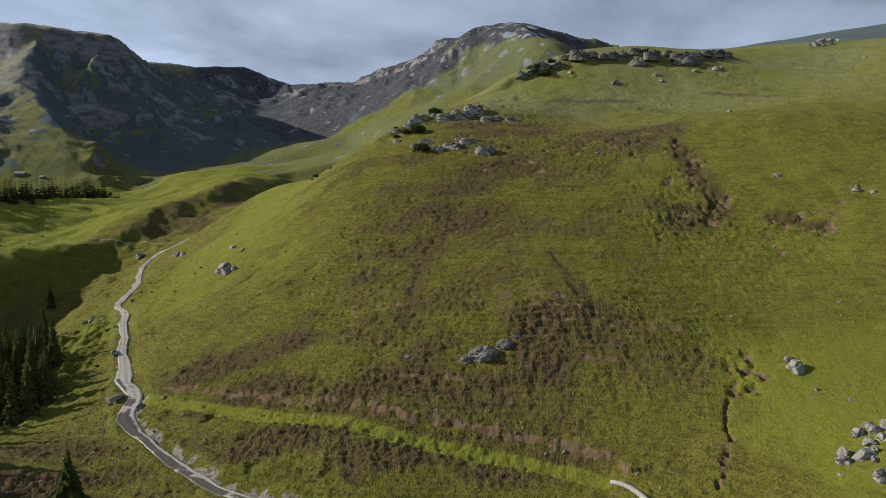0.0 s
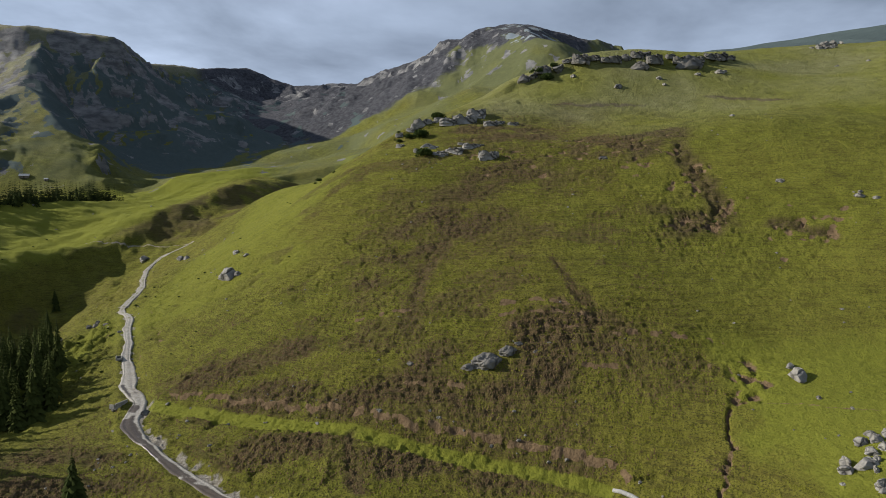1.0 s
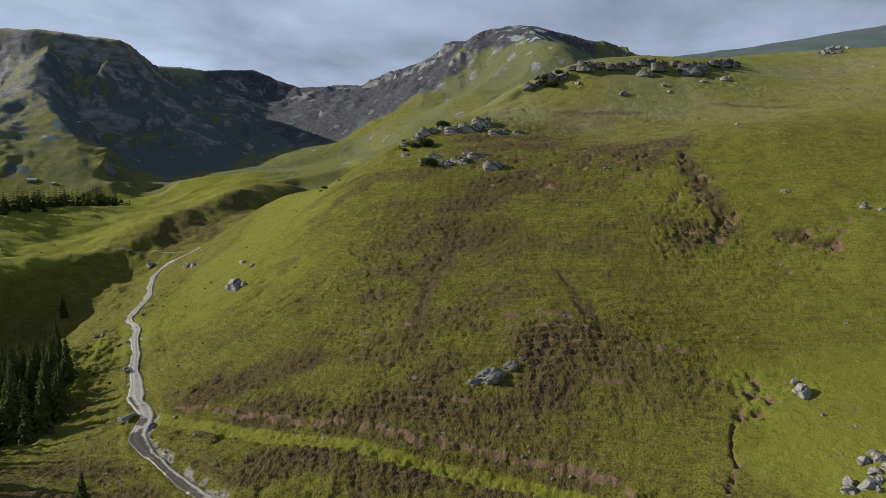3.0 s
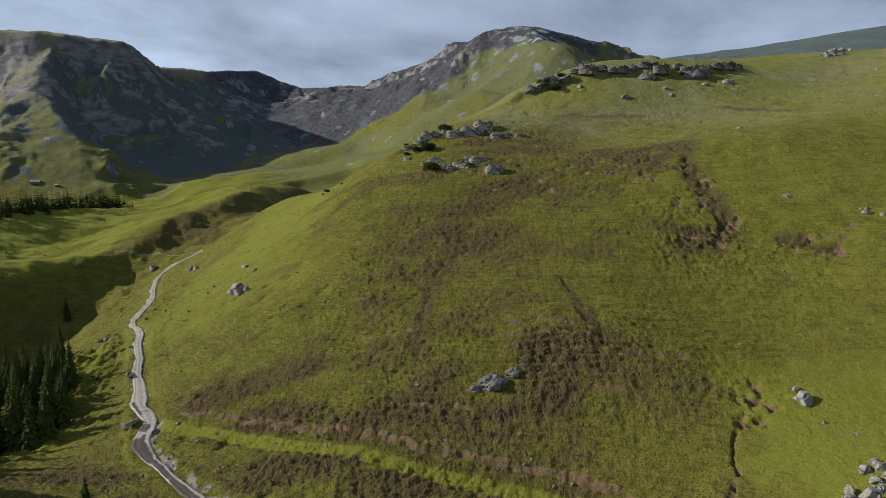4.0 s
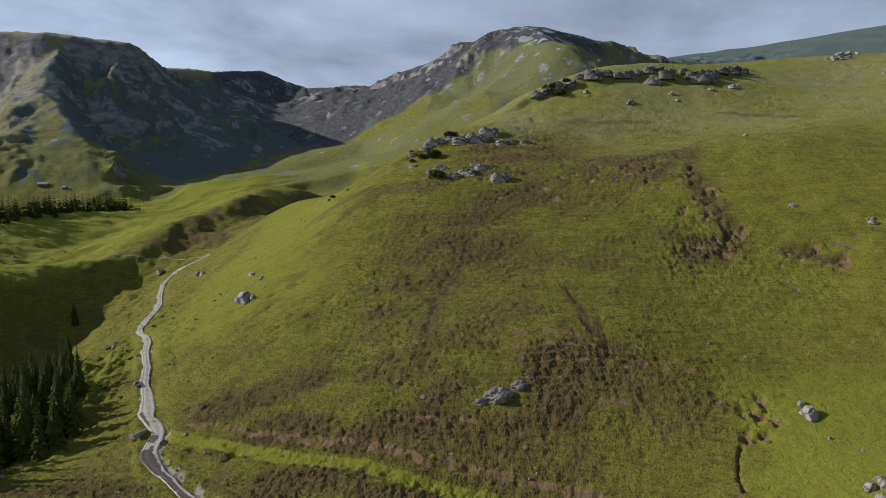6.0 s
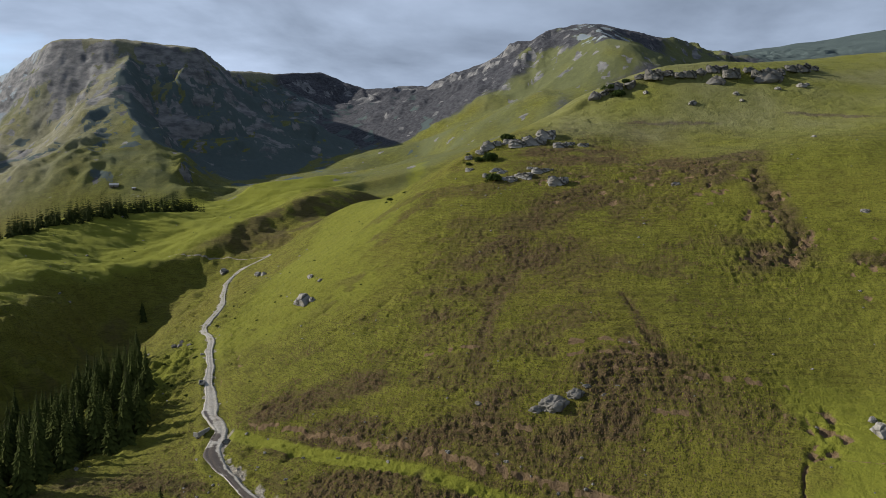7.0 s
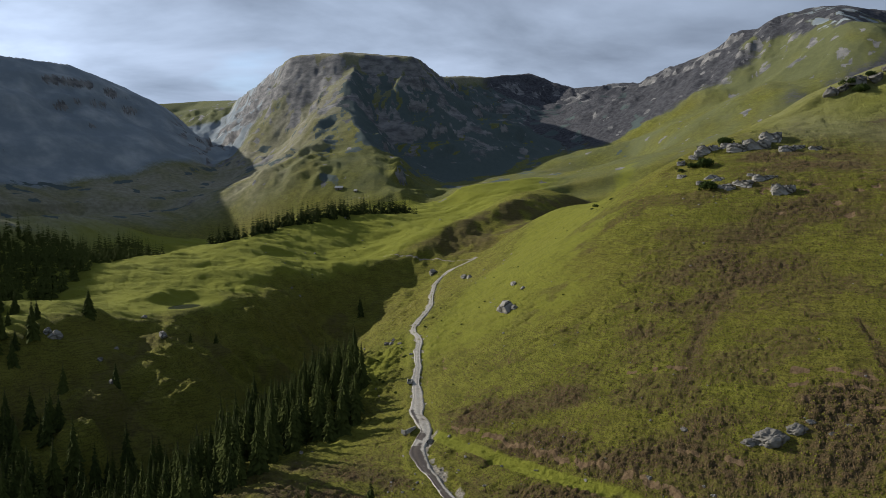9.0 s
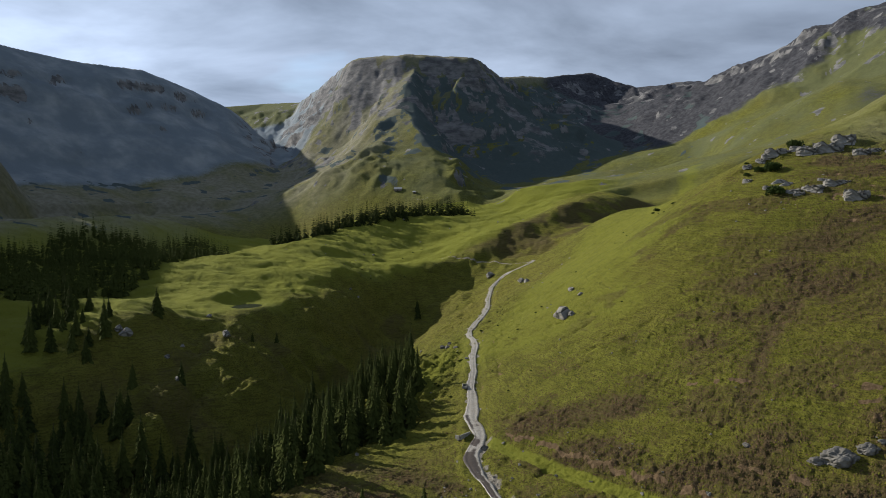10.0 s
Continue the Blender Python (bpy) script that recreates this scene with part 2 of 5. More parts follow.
# plan heights of the hill and the valley beside it: columns west to east, rows south to north
EAST = (-650, -480, -370, -290, -230, -180, -130, -80, -30, 30, 90, 150, 230, 340, 500)
# the two western columns are raised out of view, to shade the gully
LOWER = {
    20: (129.2, 72.2, 21.5, -13, -24, -25.8, -26.1, -28.3, -28, -20.5, -12.4, -0.4, 13.1, 21.4, 32),
    110: (125.3, 83.1, 24, -16.4, -22.2, -18.8, -17.1, -19.3, -16.7, -11.5, 8.4, 12.9, 32.3, 49.1, 62.3),
    160: (121.2, 82.8, 23.3, -15.9, -18, -9, -4.6, -8.9, -0.4, 4.6, 16.6, 24.4, 54.4, 79.9, 96.2),
    205: (114.2, 65.9, 21.3, 4.3, -13.5, -5.1, -6.2, 7.2, 20.8, 32.1, 31.9, 45.9, 75.3, 107.1, 126.9),
    255: (102.7, 36.2, 16.9, 14.7, -2.3, 0.4, 7.1, 25.8, 45, 53.8, 58.4, 71.9, 88.8, 130.2, 152.1),
    310: (75.2, 19, 15.8, 11, 0.9, 1.3, 19.3, 48.6, 75.6, 83, 89.8, 96.2, 101.1, 146.8, 164.3),
}
UPPER = {
    365: (34.4, 25.3, 25.9, 11.9, 2.8, 8.3, 32.1, 59.3, 92.5, 101.7, 103.1, 110.3, 123.8, 156.9, 171.2),
    420: (25.1, 24.6, 33, 18.2, 5.3, 18.4, 40.3, 70.7, 97, 124.8, 142.4, 140.2, 136.7, 166.7, 168.1),
    500: (19.2, 18.6, 42.2, 26.5, 36, 38.7, 68.6, 74.6, 89.4, 117.6, 142.4, 159.6, 167.5, 173.5, 164),
    600: (28.4, 25.3, 57.4, 50.2, 55.2, 68, 66, 65, 77.5, 104, 131.3, 152.1, 167.5, 188, 160),
    720: (29.8, 34.8, 60.4, 63.6, 78.5, 81, 68.3, 68.1, 80.2, 100.3, 122, 144.5, 172.2, 204.3, 178.8),
    880: (45.6, 94.4, 59.7, 68.8, 71.6, 71.4, 75.4, 90.4, 109.7, 128.7, 140.1, 149.5, 163, 169.7, 160.6),
}
NORTH = tuple(LOWER) + tuple(UPPER)
HEIGHTS = np.array([*LOWER.values(), *UPPER.values()])   # north by east


def to_line(x, y, line):
    """Distance to a line of (x, y, value...) and the value(s) there."""
    best = np.full(x.shape, 1e9)
    val = np.zeros(x.shape)
    for a, b in zip(line[:-1], line[1:]):
        dx, dy = b[0] - a[0], b[1] - a[1]
        t = np.clip(((x - a[0]) * dx + (y - a[1]) * dy) / (dx * dx + dy * dy), 0, 1)
        d = np.hypot(x - a[0] - t * dx, y - a[1] - t * dy)
        near = d < best
        best = np.where(near, d, best)
        val = np.where(near, a[2] + t * (b[2] - a[2]), val)
    return best, val


# the wooded gully: its bed and how deep it is cut
GULLY = [(-120, 20, 18), (-165, 110, 24), (-190, 170, 27), (-205, 260, 27), (-228, 340, 25), (-240, 400, 22), (-228, 450, 12), (-205, 500, 4), (-190, 540, 0)]
DALE = [(-175, 470, 0), (-150, 510, 8), (-118, 575, 20), (-75, 660, 22), (-20, 750, 14), (40, 820, 4)]
MESA = [(-1329, 1687, 355), (-1016, 1422, 370), (-843, 1261, 370), (-727, 1251, 365), (-613, 1289, 358), (-667, 1561, 361), (-662, 1885, 408), (-578, 2068, 442), (-434, 2052, 385), (-328, 1971, 378), (-271, 1961, 373)]
NOSE = [(-712, 1248, 350), (-614, 1086, 236), (-520, 943, 155), (-440, 816, 89)]
PEAK = [(-271, 1961, 373), (-196, 1840, 356), (-113, 1696, 373), (-31, 1600, 386), (65, 1499, 406), (109, 1456, 415), (165, 1441, 411), (336, 1667, 426), (420, 1802, 432), (527, 1825, 398)]
SPUR = [(136, 1434, 403), (154, 1255, 348), (43, 1199, 253), (-80, 1197, 199), (-166, 1199, 168), (-188, 1114, 118)]
# LEFT's last two points, out of view, are raised to shade the basin
LEFT = [(-1279, 1263, 295), (-1198, 1131, 309), (-1188, 991, 329), (-1210, 883, 327), (-1261, 808, 339), (-1250, 660, 345), (-1320, 500, 365), (-1260, 242, 340)]
# an added ridge, out of view, that shades the valley's west side
SHADE_RIDGE = [(-1100, -500, 330), (-880, -150, 310), (-850, 150, 285), (-850, 250, 266), (-850, 330, 242), (-865, 395, 240), (-900, 410, 235)]
BACK = [(-1777, 1754, 374), (-1647, 1877, 392), (-1421, 1805, 375)]
FARR = [(629, 2523, 537), (896, 2441, 563), (1312, 2128, 584), (1581, 1805, 549)]
# each ridge: its crest, how its flank falls (distances and the share of height left there), and how craggy it is
RIDGES = (
    (MESA, (0, 22, 42, 90, 170, 330, 500), (1, 0.97, 0.80, 0.60, 0.36, 0.06, 0), 1.0),
    (NOSE, (0, 60, 150, 280, 400), (1, 0.82, 0.42, 0.12, 0), 0.75),
    (PEAK, (0, 40, 120, 260, 420, 650), (1, 0.90, 0.62, 0.28, 0.06, 0), 0.9),
    (SPUR, (0, 60, 160, 320, 520), (1, 0.86, 0.55, 0.20, 0), 0.22),
    (LEFT, (0, 60, 140, 280, 450, 650), (1, 0.88, 0.60, 0.28, 0.06, 0), 0.38),
    (SHADE_RIDGE, (0, 25, 70, 120), (1, 0.9, 0.45, 0), 0.1),
    (BACK, (0, 100, 400, 700), (1, 0.85, 0.3, 0), 0.3),
    (FARR, (0, 200, 600, 1200), (1, 0.8, 0.35, 0), 0.12),
)


def far_land(x, y):
    """Mountains and the floors between them, and the share of each flank's height."""
    floor = 62 + 190 * ease(950, 1850, y) * ease(-1000, -500, x) + 70 * ease(-250, 120, x) * ease(300, 800, y) \
        - 20 * ease(-500, -900, x) + 60 * ease(1500, 2600, y)
    wx, wy = x + 40 * fbm(x, y, 260, 3, 40), y + 40 * fbm(x, y, 260, 3, 50)
    rise, share, crown = np.zeros(x.shape), np.zeros(x.shape), np.zeros(x.shape)
    for line, far, left, wild in RIDGES:
        d0, crest = along_ridge(x, y, line)
        d1, _ = to_line(wx, wy, line)
        d = d0 + (d1 - d0) * (ease(10, 120, d0) if line is not NOSE else 0.7)
        if line is NOSE:
            # its sunless side drops off steeply into the corrie
            d = d * (1 + 0.9 * ease(-10, 40, x - np.interp(y, [p[1] for p in NOSE[::-1]], [p[0] for p in NOSE[::-1]])))
        s = np.interp(d, far, left)
        up = np.maximum(crest - floor, 0) * s
        k = 25.0
        h = np.clip(0.5 + 0.5 * (up - rise) / k, 0, 1)
        rise = rise * (1 - h) + up * h + k * h * (1 - h) * (np.minimum(up, rise) > 0.5)
        share, crown = np.maximum(share, s * wild), np.maximum(crown, s)
    return floor + rise, share, crown


def along_ridge(x, y, line):
    """Distance to a ridge, and its crest height blended from all its stretches."""
    best, total, weight = np.full(x.shape, 1e9), 0.0, 0.0
    for a, b in zip(line[:-1], line[1:]):
        dx, dy = b[0] - a[0], b[1] - a[1]
        t = np.clip(((x - a[0]) * dx + (y - a[1]) * dy) / (dx * dx + dy * dy), 0, 1)
        d = np.hypot(x - a[0] - t * dx, y - a[1] - t * dy)
        k = 1 / (d + 12) ** 4
        total, weight = total + k * (a[2] + t * (b[2] - a[2])), weight + k
        best = np.minimum(best, d)
    return best, total / weight


def cliffs(x, y, z, share):
    """Broken cliff steps: level beds of rock stand out of the flanks here and there."""
    bed = (z + 14 * fbm(x, y, 170, 3, 150)) / 44
    f = bed - np.floor(bed)
    step = ease(0.42, 0.72, f) - f
    broken = ease(0.0, 0.5, fbm(x, y, 120, 4, 155)) * ease(0.10, 0.35, share)
    fine = (z + 5 * fbm(x, y, 60, 2, 158)) / 15
    g = fine - np.floor(fine)
    return broken * (26 * step + 7 * (ease(0.4, 0.8, g) - g))


def near_share(x, y):
    return ease(-640, -520, x + 0.25 * (y - 300)) * ease(860, 740, y) * ease(900, 520, x)


def broad(x, y):
    """The land without its small relief."""
    x, y = np.asarray(x, float), np.asarray(y, float)
    flat_x, flat_y = x.ravel(), y.ravel()
    w = near_share(flat_x, flat_y)
    z = np.zeros(flat_x.shape)
    n, f = w > 0, w < 1
    nx, ny = flat_x[n], flat_y[n]
    hill = np.einsum("ni,ni->n", spline_weights(EAST, nx) @ HEIGHTS.T, spline_weights(NORTH, ny))
    for bed, reach in ((GULLY, 34), (DALE, 36)):
        d, cut = to_line(nx, ny, bed)
        hill -= cut * np.exp(-(d / reach) ** 2)
    z[n] = hill * w[n]
    fx, fy = flat_x[f], flat_y[f]
    far, share, crown = far_land(fx, fy)
    far = far + (1 - w[f]) * share * (15 * crags(fx, fy, 150, 3, 60) + 9 * crags(fx, fy, 48, 4, 65) - 9) * ease(0.02, 0.3, share) * (1 - 0.8 * ease(0.78, 0.95, crown))
    far = far + (1 - w[f]) * cliffs(fx, fy, far, share) * ease(0.93, 0.80, crown)
    z[f] += far * (1 - w[f])
    return z.reshape(x.shape)


# ---- tracks, ledges and scars that shape the ground ----
TRACK = [(-176, 492), (-180, 482), (-188, 477), (-193, 460), (-184, 428), (-170, 392), (-158, 363), (-151, 334), (-147, 316), (-132, 289), (-120, 262), (-113.6, 248),
         (-109, 237), (-104, 226), (-98.5, 215), (-93.5, 207), (-89.5, 199.5), (-88.6, 194.6), (-87, 189.5), (-82, 183), (-75.6, 177), (-68.3, 170.4), (-61, 164.3), (-54, 158.4), (-45.7, 152.7), (-35.4, 146.5), (-20, 139), (10, 126), (40, 112)]
PATH = [(-86, 198.5), (-71, 191.7), (-52.7, 182.6), (-38, 175.9), (-25.7, 171.2), (-11.3, 165), (2.2, 160.8), (15, 156.9), (27, 152.2), (35, 148)]
DITCH = [(67.5, 163), (64, 156), (63, 150.6), (60.2, 146.7), (58.2, 142.2), (55.6, 138.2)]
WAY = [(-177, 493), (-186, 499), (-200, 500.5), (-214.6, 500.7), (-232.5, 497.3), (-251.4, 495.4), (-280, 489)]
FOOT = [(71, 164), (80, 159.5), (88, 154.8), (97, 150), (120, 137)]
SCARP = [(-306, 225), (-282, 325), (-290, 395), (-288, 425), (-257, 477), (-228, 531), (-202, 583), (-177, 633), (-157, 680), (-120, 760)]
# creases and old slips: their lines, depth and width
CREASES = [([(35, 229), (38, 220), (38.6, 211), (41.5, 203)], 0.6, 1.0), ([(3, 254), (-7, 230), (-10, 210), (-10.5, 202)], 0.7, 2.2), ([(97, 298), (97.5, 274), (99, 256), (92, 243)], 1.5, 2.4), ([(33, 206), (35, 199)], 0.5, 0.8),
           ([(-23.3, 169), (-21.5, 160), (-19, 152)], 0.5, 1.2), ([(112, 241), (118, 238), (126, 228)], 1.0, 1.4)]
# short worn shelves along the slope, with bare soil on their edges
SHELVES = [[(13, 201), (28, 200.5), (43, 197)], [(17, 196.5), (28, 195.5), (42, 193.5)], [(41, 191.5), (59, 190), (66, 188.5)], [(62, 189.5), (76, 186)], [(-13, 183), (2, 178.5), (8, 177)], [(33, 181.5), (49, 180)],
           [(-36, 214), (-20, 211), (-6, 210)], [(8, 206), (24, 206), (38, 203)]]
TRAILS = [[(-120, 284), (-106, 254), (-99, 242)], [(-116, 259), (-103, 234)], [(-142, 258), (-133, 267), (-130, 276)], [(-151, 322), (-144, 300), (-140, 284)]]
BROW = [(-60, 372), (28, 368), (52, 364), (78, 356), (109, 340), (140, 318), (180, 314), (260, 310)]
RIM_EDGE = [(20, 402), (45, 409), (60, 413), (90, 414), (112, 413), (140, 417), (165, 436), (195, 452)]
OUT_EDGE = [(-40, 340), (-18, 353), (0, 355), (18, 362), (36, 356), (70, 352)]
SCARS = [(101, 256), (93, 247), (100, 277), (95, 275), (95, 290), (84, 251), (122, 239), (124, 229), (116, 238), (75.6, 177), (75, 173), (72, 165), (94, 264), (79, 248)]
slips = random.Random(44)
SCARS = [(x, y, 2.6) for x, y in SCARS]
# small broken hollows in a band down the slope and along the brow
for _ in range(46):
    down = slips.random()
    SCARS.append((80 + 20 * down + slips.gauss(0, 7), 306 - 62 * down + slips.gauss(0, 4), slips.uniform(0.9, 2.0)))
for _ in range(34):
    SCARS.append((slips.uniform(10, 88), 306 + slips.gauss(0, 10), slips.uniform(1.0, 2.1)))
for _ in range(16):
    SCARS.append((120 + slips.gauss(0, 9), 236 + slips.gauss(0, 6), slips.uniform(0.8, 1.5)))
for _ in range(14):
    SCARS.append((74 + slips.gauss(0, 5), 172 + slips.gauss(0, 7), slips.uniform(0.7, 1.4)))
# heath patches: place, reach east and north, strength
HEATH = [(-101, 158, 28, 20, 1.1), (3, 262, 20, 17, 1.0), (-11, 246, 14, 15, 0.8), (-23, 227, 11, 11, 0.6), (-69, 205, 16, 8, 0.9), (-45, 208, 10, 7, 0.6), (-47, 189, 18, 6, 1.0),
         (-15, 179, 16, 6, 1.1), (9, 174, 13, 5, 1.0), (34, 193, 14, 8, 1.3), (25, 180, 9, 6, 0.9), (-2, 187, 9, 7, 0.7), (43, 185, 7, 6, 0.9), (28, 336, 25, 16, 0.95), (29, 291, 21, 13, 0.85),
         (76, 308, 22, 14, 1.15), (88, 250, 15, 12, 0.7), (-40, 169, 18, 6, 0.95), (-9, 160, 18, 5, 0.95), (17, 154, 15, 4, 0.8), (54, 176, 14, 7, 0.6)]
KNOLLS = [(-258, 272, 20, 20, 5.0), (-240, 262, 22, 24, 8.5), (-223, 244, 20, 26, 10.0), (-256, 352, 19, 22, 12.0), (-264, 384, 14, 18, 9.0), (-248, 304, 12, 12, 5.0), (-250, 220, 12, 12, 6.0), (-240, 198, 12, 10, 5.0)]


POND = (-294, 316, 14.0, 7.0, 9.0)   # place, water level, half widths


def nearest(x, y, line):
    """Distance to a line of (x, y), and how far along it."""
    along = [0.0]
    for a, b in zip(line[:-1], line[1:]):
        along.append(along[-1] + math.hypot(b[0] - a[0], b[1] - a[1]))
    return to_line(x, y, [(p[0], p[1], s) for p, s in zip(line, along)])


def smooth_line(line, step=1.5):
    """Points every step metres along a rounded line."""
    p = np.array(line, float)
    s = np.concatenate([[0], np.cumsum(np.hypot(*np.diff(p, axis=0).T))])
    q = np.arange(0, s[-1], step)
    w = spline_weights(s, q)
    return np.stack([w @ p[:, 0], w @ p[:, 1]], -1)


TRACK_FINE = smooth_line(TRACK)
TRACK_Z = broad(TRACK_FINE[:, 0], TRACK_FINE[:, 1])
TRACK_Z = np.convolve(np.pad(TRACK_Z, 6, mode="edge"), np.ones(13) / 13, "valid") - 0.3
TRACK_LINE = [(a, b, c) for (a, b), c in zip(TRACK_FINE[::3], TRACK_Z[::3])]


def track_half(y):
    """Half the track's width by its northing."""
    return np.interp(y, (140, 180, 200, 215, 250, 330, 480), (1.9, 1.8, 2.6, 2.2, 1.8, 1.6, 1.6))


def patch(x, y, spots):
    m = np.zeros(x.shape)
    for cx, cy, rx, ry, s in spots:
        m = np.maximum(m, s * np.exp(-0.7 * (((x - cx) / rx) ** 2 + ((y - cy) / ry) ** 2)))
    return m


def surface(x, y):
    """Height of the ground with its relief, and the shares of what grows or lies on it."""
    shape = np.shape(x)
    x, y = np.asarray(x, float).ravel(), np.asarray(y, float).ravel()
    z = broad(x, y)
    w = near_share(x, y)
    near = np.hypot(x, y) < 900
    out = {k: np.zeros(x.shape) for k in ("heath", "soil", "lush", "gravel")}

    xn, yn, zn = x[near], y[near], z[near].copy()
    wn_ = w[near]
    west = ease(-150, -240, xn)
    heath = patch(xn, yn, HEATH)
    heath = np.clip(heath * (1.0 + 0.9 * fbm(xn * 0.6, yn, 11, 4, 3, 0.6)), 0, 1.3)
    face = ease(130, 150, yn) * ease(350, 320, yn + 0.25 * xn) * ease(-100, -60, xn)
    heath = np.maximum(heath, 0.5 * face * ease(-0.05, 0.5, fbm(xn * 0.6, yn, 20, 5, 8, 0.65)) * ease(75, 50, xn - 0.5 * np.maximum(yn - 230, 0)))
    # swells and hummocks
    zn += wn_ * (0.8 * fbm(xn, yn, 55, 3, 11) + west * (4.0 * fbm(xn * 0.55 - yn * 0.3, yn * 0.8 + xn * 0.3, 60, 4, 12, 0.5)))
    zn += wn_ * (0.26 + 0.16 * heath + 0.25 * west) * fbm(xn * 0.5, yn, 6, 3, 21)
    rough = 0.10 + 0.26 * np.clip(heath, 0, 1) + 0.12 * ease(0.1, 0.5, fbm(xn, yn, 60, 2, 31))
    zn += 1.5 * wn_ * rough * fbm(xn, yn, 2.2, 3, 25, 0.65)
    # the meadow breaks off in a scarp
    d = 0.85 * (xn - np.interp(yn, [p[1] for p in SCARP], [p[0] for p in SCARP])) + 7 * fbm(xn, yn, 40, 3, 35)
    zn += 13 * np.clip(0.95 + 0.75 * fbm(xn * 0.4, yn, 46, 2, 37), 0.2, 1.5) * ease(140, 190, yn) * ease(760, 690, yn) * (ease(-75, 95, d) - ease(-6, 30, d))
    zn += 4.2 * fbm(xn, yn, 34, 4, 36) * ease(215, 260, yn) * ease(600, 520, yn) * ease(-10, 15, d) * ease(105, 60, d)
    bank = ease(120, 160, yn) * ease(480, 420, yn) * ease(4, 26, d) * west * ease(0.9, 0.4, patch(xn, yn, KNOLLS) / 11)
    # heath colour here also deepens the bank, in place of its shade
    heath = np.maximum(heath, 0.5 * bank * ease(-0.5, 0.3, fbm(xn, yn, 26, 4, 38)))
    heath = np.maximum(heath, 0.65 * ease(485, 525, yn) * ease(790, 720, yn) * ease(-10, 6, d) * ease(75, 40, d) * ease(-0.6, 0.1, fbm(xn, yn, 22, 4, 147)))
    zn += 2.3 * bank * fbm(xn, yn, 18, 5, 145, 0.58)
    # knolls on the gully's far bank catch the sun
    zn += patch(xn, yn, KNOLLS) * np.clip(0.95 + 0.45 * fbm(xn, yn, 20, 5, 39, 0.65), 0, 1.4)
    spur = patch(xn, yn, KNOLLS)
    zn -= 8 * ease(0.5, 0.1, spur / 12) * ease(2, 30, d) * ease(110, 70, d) * ease(150, 178, yn) * ease(340, 300, yn)
    # long low swells across the meadow
    u, v = 0.89 * xn + 0.45 * yn, 0.89 * yn - 0.45 * xn
    zn += west * ease(14, -4, d) * (5.0 * fbm(u / 3.5, v, 32, 4, 141, 0.5) + 0.22 * fbm(xn, yn, 6, 3, 143))
    # cattle treads along the contours
    tread = zn / 1.45 + 0.6 * fbm(xn, yn, 30, 3, 33)
    saw = tread - np.floor(tread)
    zn += wn_ * face * (0.30 * ease(-0.4, 0.3, fbm(xn, yn, 40, 2, 146)) + 0.75 * patch(xn, yn, [(32, 195, 26, 12, 1.0), (70, 186, 22, 8, 0.7), (90, 255, 26, 22, 0.7), (20, 300, 40, 16, 0.6)])) * (np.minimum(saw / 0.75, (1 - saw) / 0.25) - 0.5)
    # the brow of the steep face, and the smooth pasture above it
    brow = yn - np.interp(xn, [p[0] for p in BROW], [p[1] for p in BROW])
    zn += 2.2 * np.exp(-np.sqrt(brow ** 2 + 30) / 26) * ease(-30, 10, xn)
    pasture = 0.6 * ease(-14, 26, brow + 16 * fbm(xn, yn, 30, 4, 47)) * ease(-40, 20, xn)
    pasture = np.maximum(pasture, 0.6 * ease(-20, -60, xn + 0.1 * (yn - 250) + 8 * fbm(xn, yn, 30, 3, 48)) * ease(230, 265, yn) * ease(-150, -120, xn))
    pasture = np.maximum(pasture, 0.75 * west * ease(16, -8, d))
    pasture = np.maximum(pasture, patch(xn, yn, [(-140, 250, 18, 60, 0.7), (-120, 200, 14, 26, 0.55)]))
    pasture = np.maximum(pasture, 0.45 * ease(48, 95, xn + 0.1 * (yn - 200) + 14 * fbm(xn, yn, 30, 3, 148)) * ease(120, 150, yn))
    # rough ground between the track and the wood
    zn += 2.3 * patch(xn, yn, [(-138, 250, 20, 70, 1.0), (-175, 380, 16, 60, 0.8)]) * fbm(xn, yn, 7, 4, 49, 0.6) * ease(3, 9, np.abs(xn - np.interp(yn, [p[1] for p in TRACK[::-1]], [p[0] for p in TRACK[::-1]])))
    # trodden hollows and lips along the slope
    zn -= 0.75 * wn_ * ease(0.30, 0.62, fbm(xn * 0.5 + yn * 0.35, yn * 0.9 - xn * 0.3, 4.5, 3, 46)) * ease(-0.15, 0.35, fbm(xn, yn, 45, 2, 45)) * ease(330, 380, np.hypot(xn - 60, yn) + 400 * (xn < -15)) * ease(125, 150, yn) * ease(480, 400, yn)
    # ledges under the rocks
    for edge, lift, back in ((RIM_EDGE, 4.0, 70), (OUT_EDGE, 2.6, 40), ([(128, 382), (138, 378.7), (157, 370.5), (173, 360.6), (182, 355)], 1.5, 14), ([(48, 382), (56, 381), (80, 378), (103, 375.3), (112, 374)], 0.9, 10)):
        ex, ey = [p[0] for p in edge], [p[1] for p in edge]
        d = yn - np.interp(xn, ex, ey) + 2.0 * fbm(xn, yn, 12, 3, 44)
        ends = ease(ex[0], ex[0] + 18, xn) * ease(ex[-1], ex[-1] - min(40, 0.3 * (ex[-1] - ex[0])), xn)
        zn += lift * ends * ease(-2.5, 2.5, d) * np.exp(-np.maximum(d, 0) / back)
        if lift < 2:
            # dark line along the low ledges: their shadow put in as heath colour
            heath = np.maximum(heath, 1.2 * ends * np.exp(-(d / 0.9) ** 2))
    # small features of the hillside
    box = (xn > -115) & (xn < 175) & (yn > 105) & (yn < 330)
    xb, yb, zb, hb = xn[box], yn[box], zn[box], heath[box]
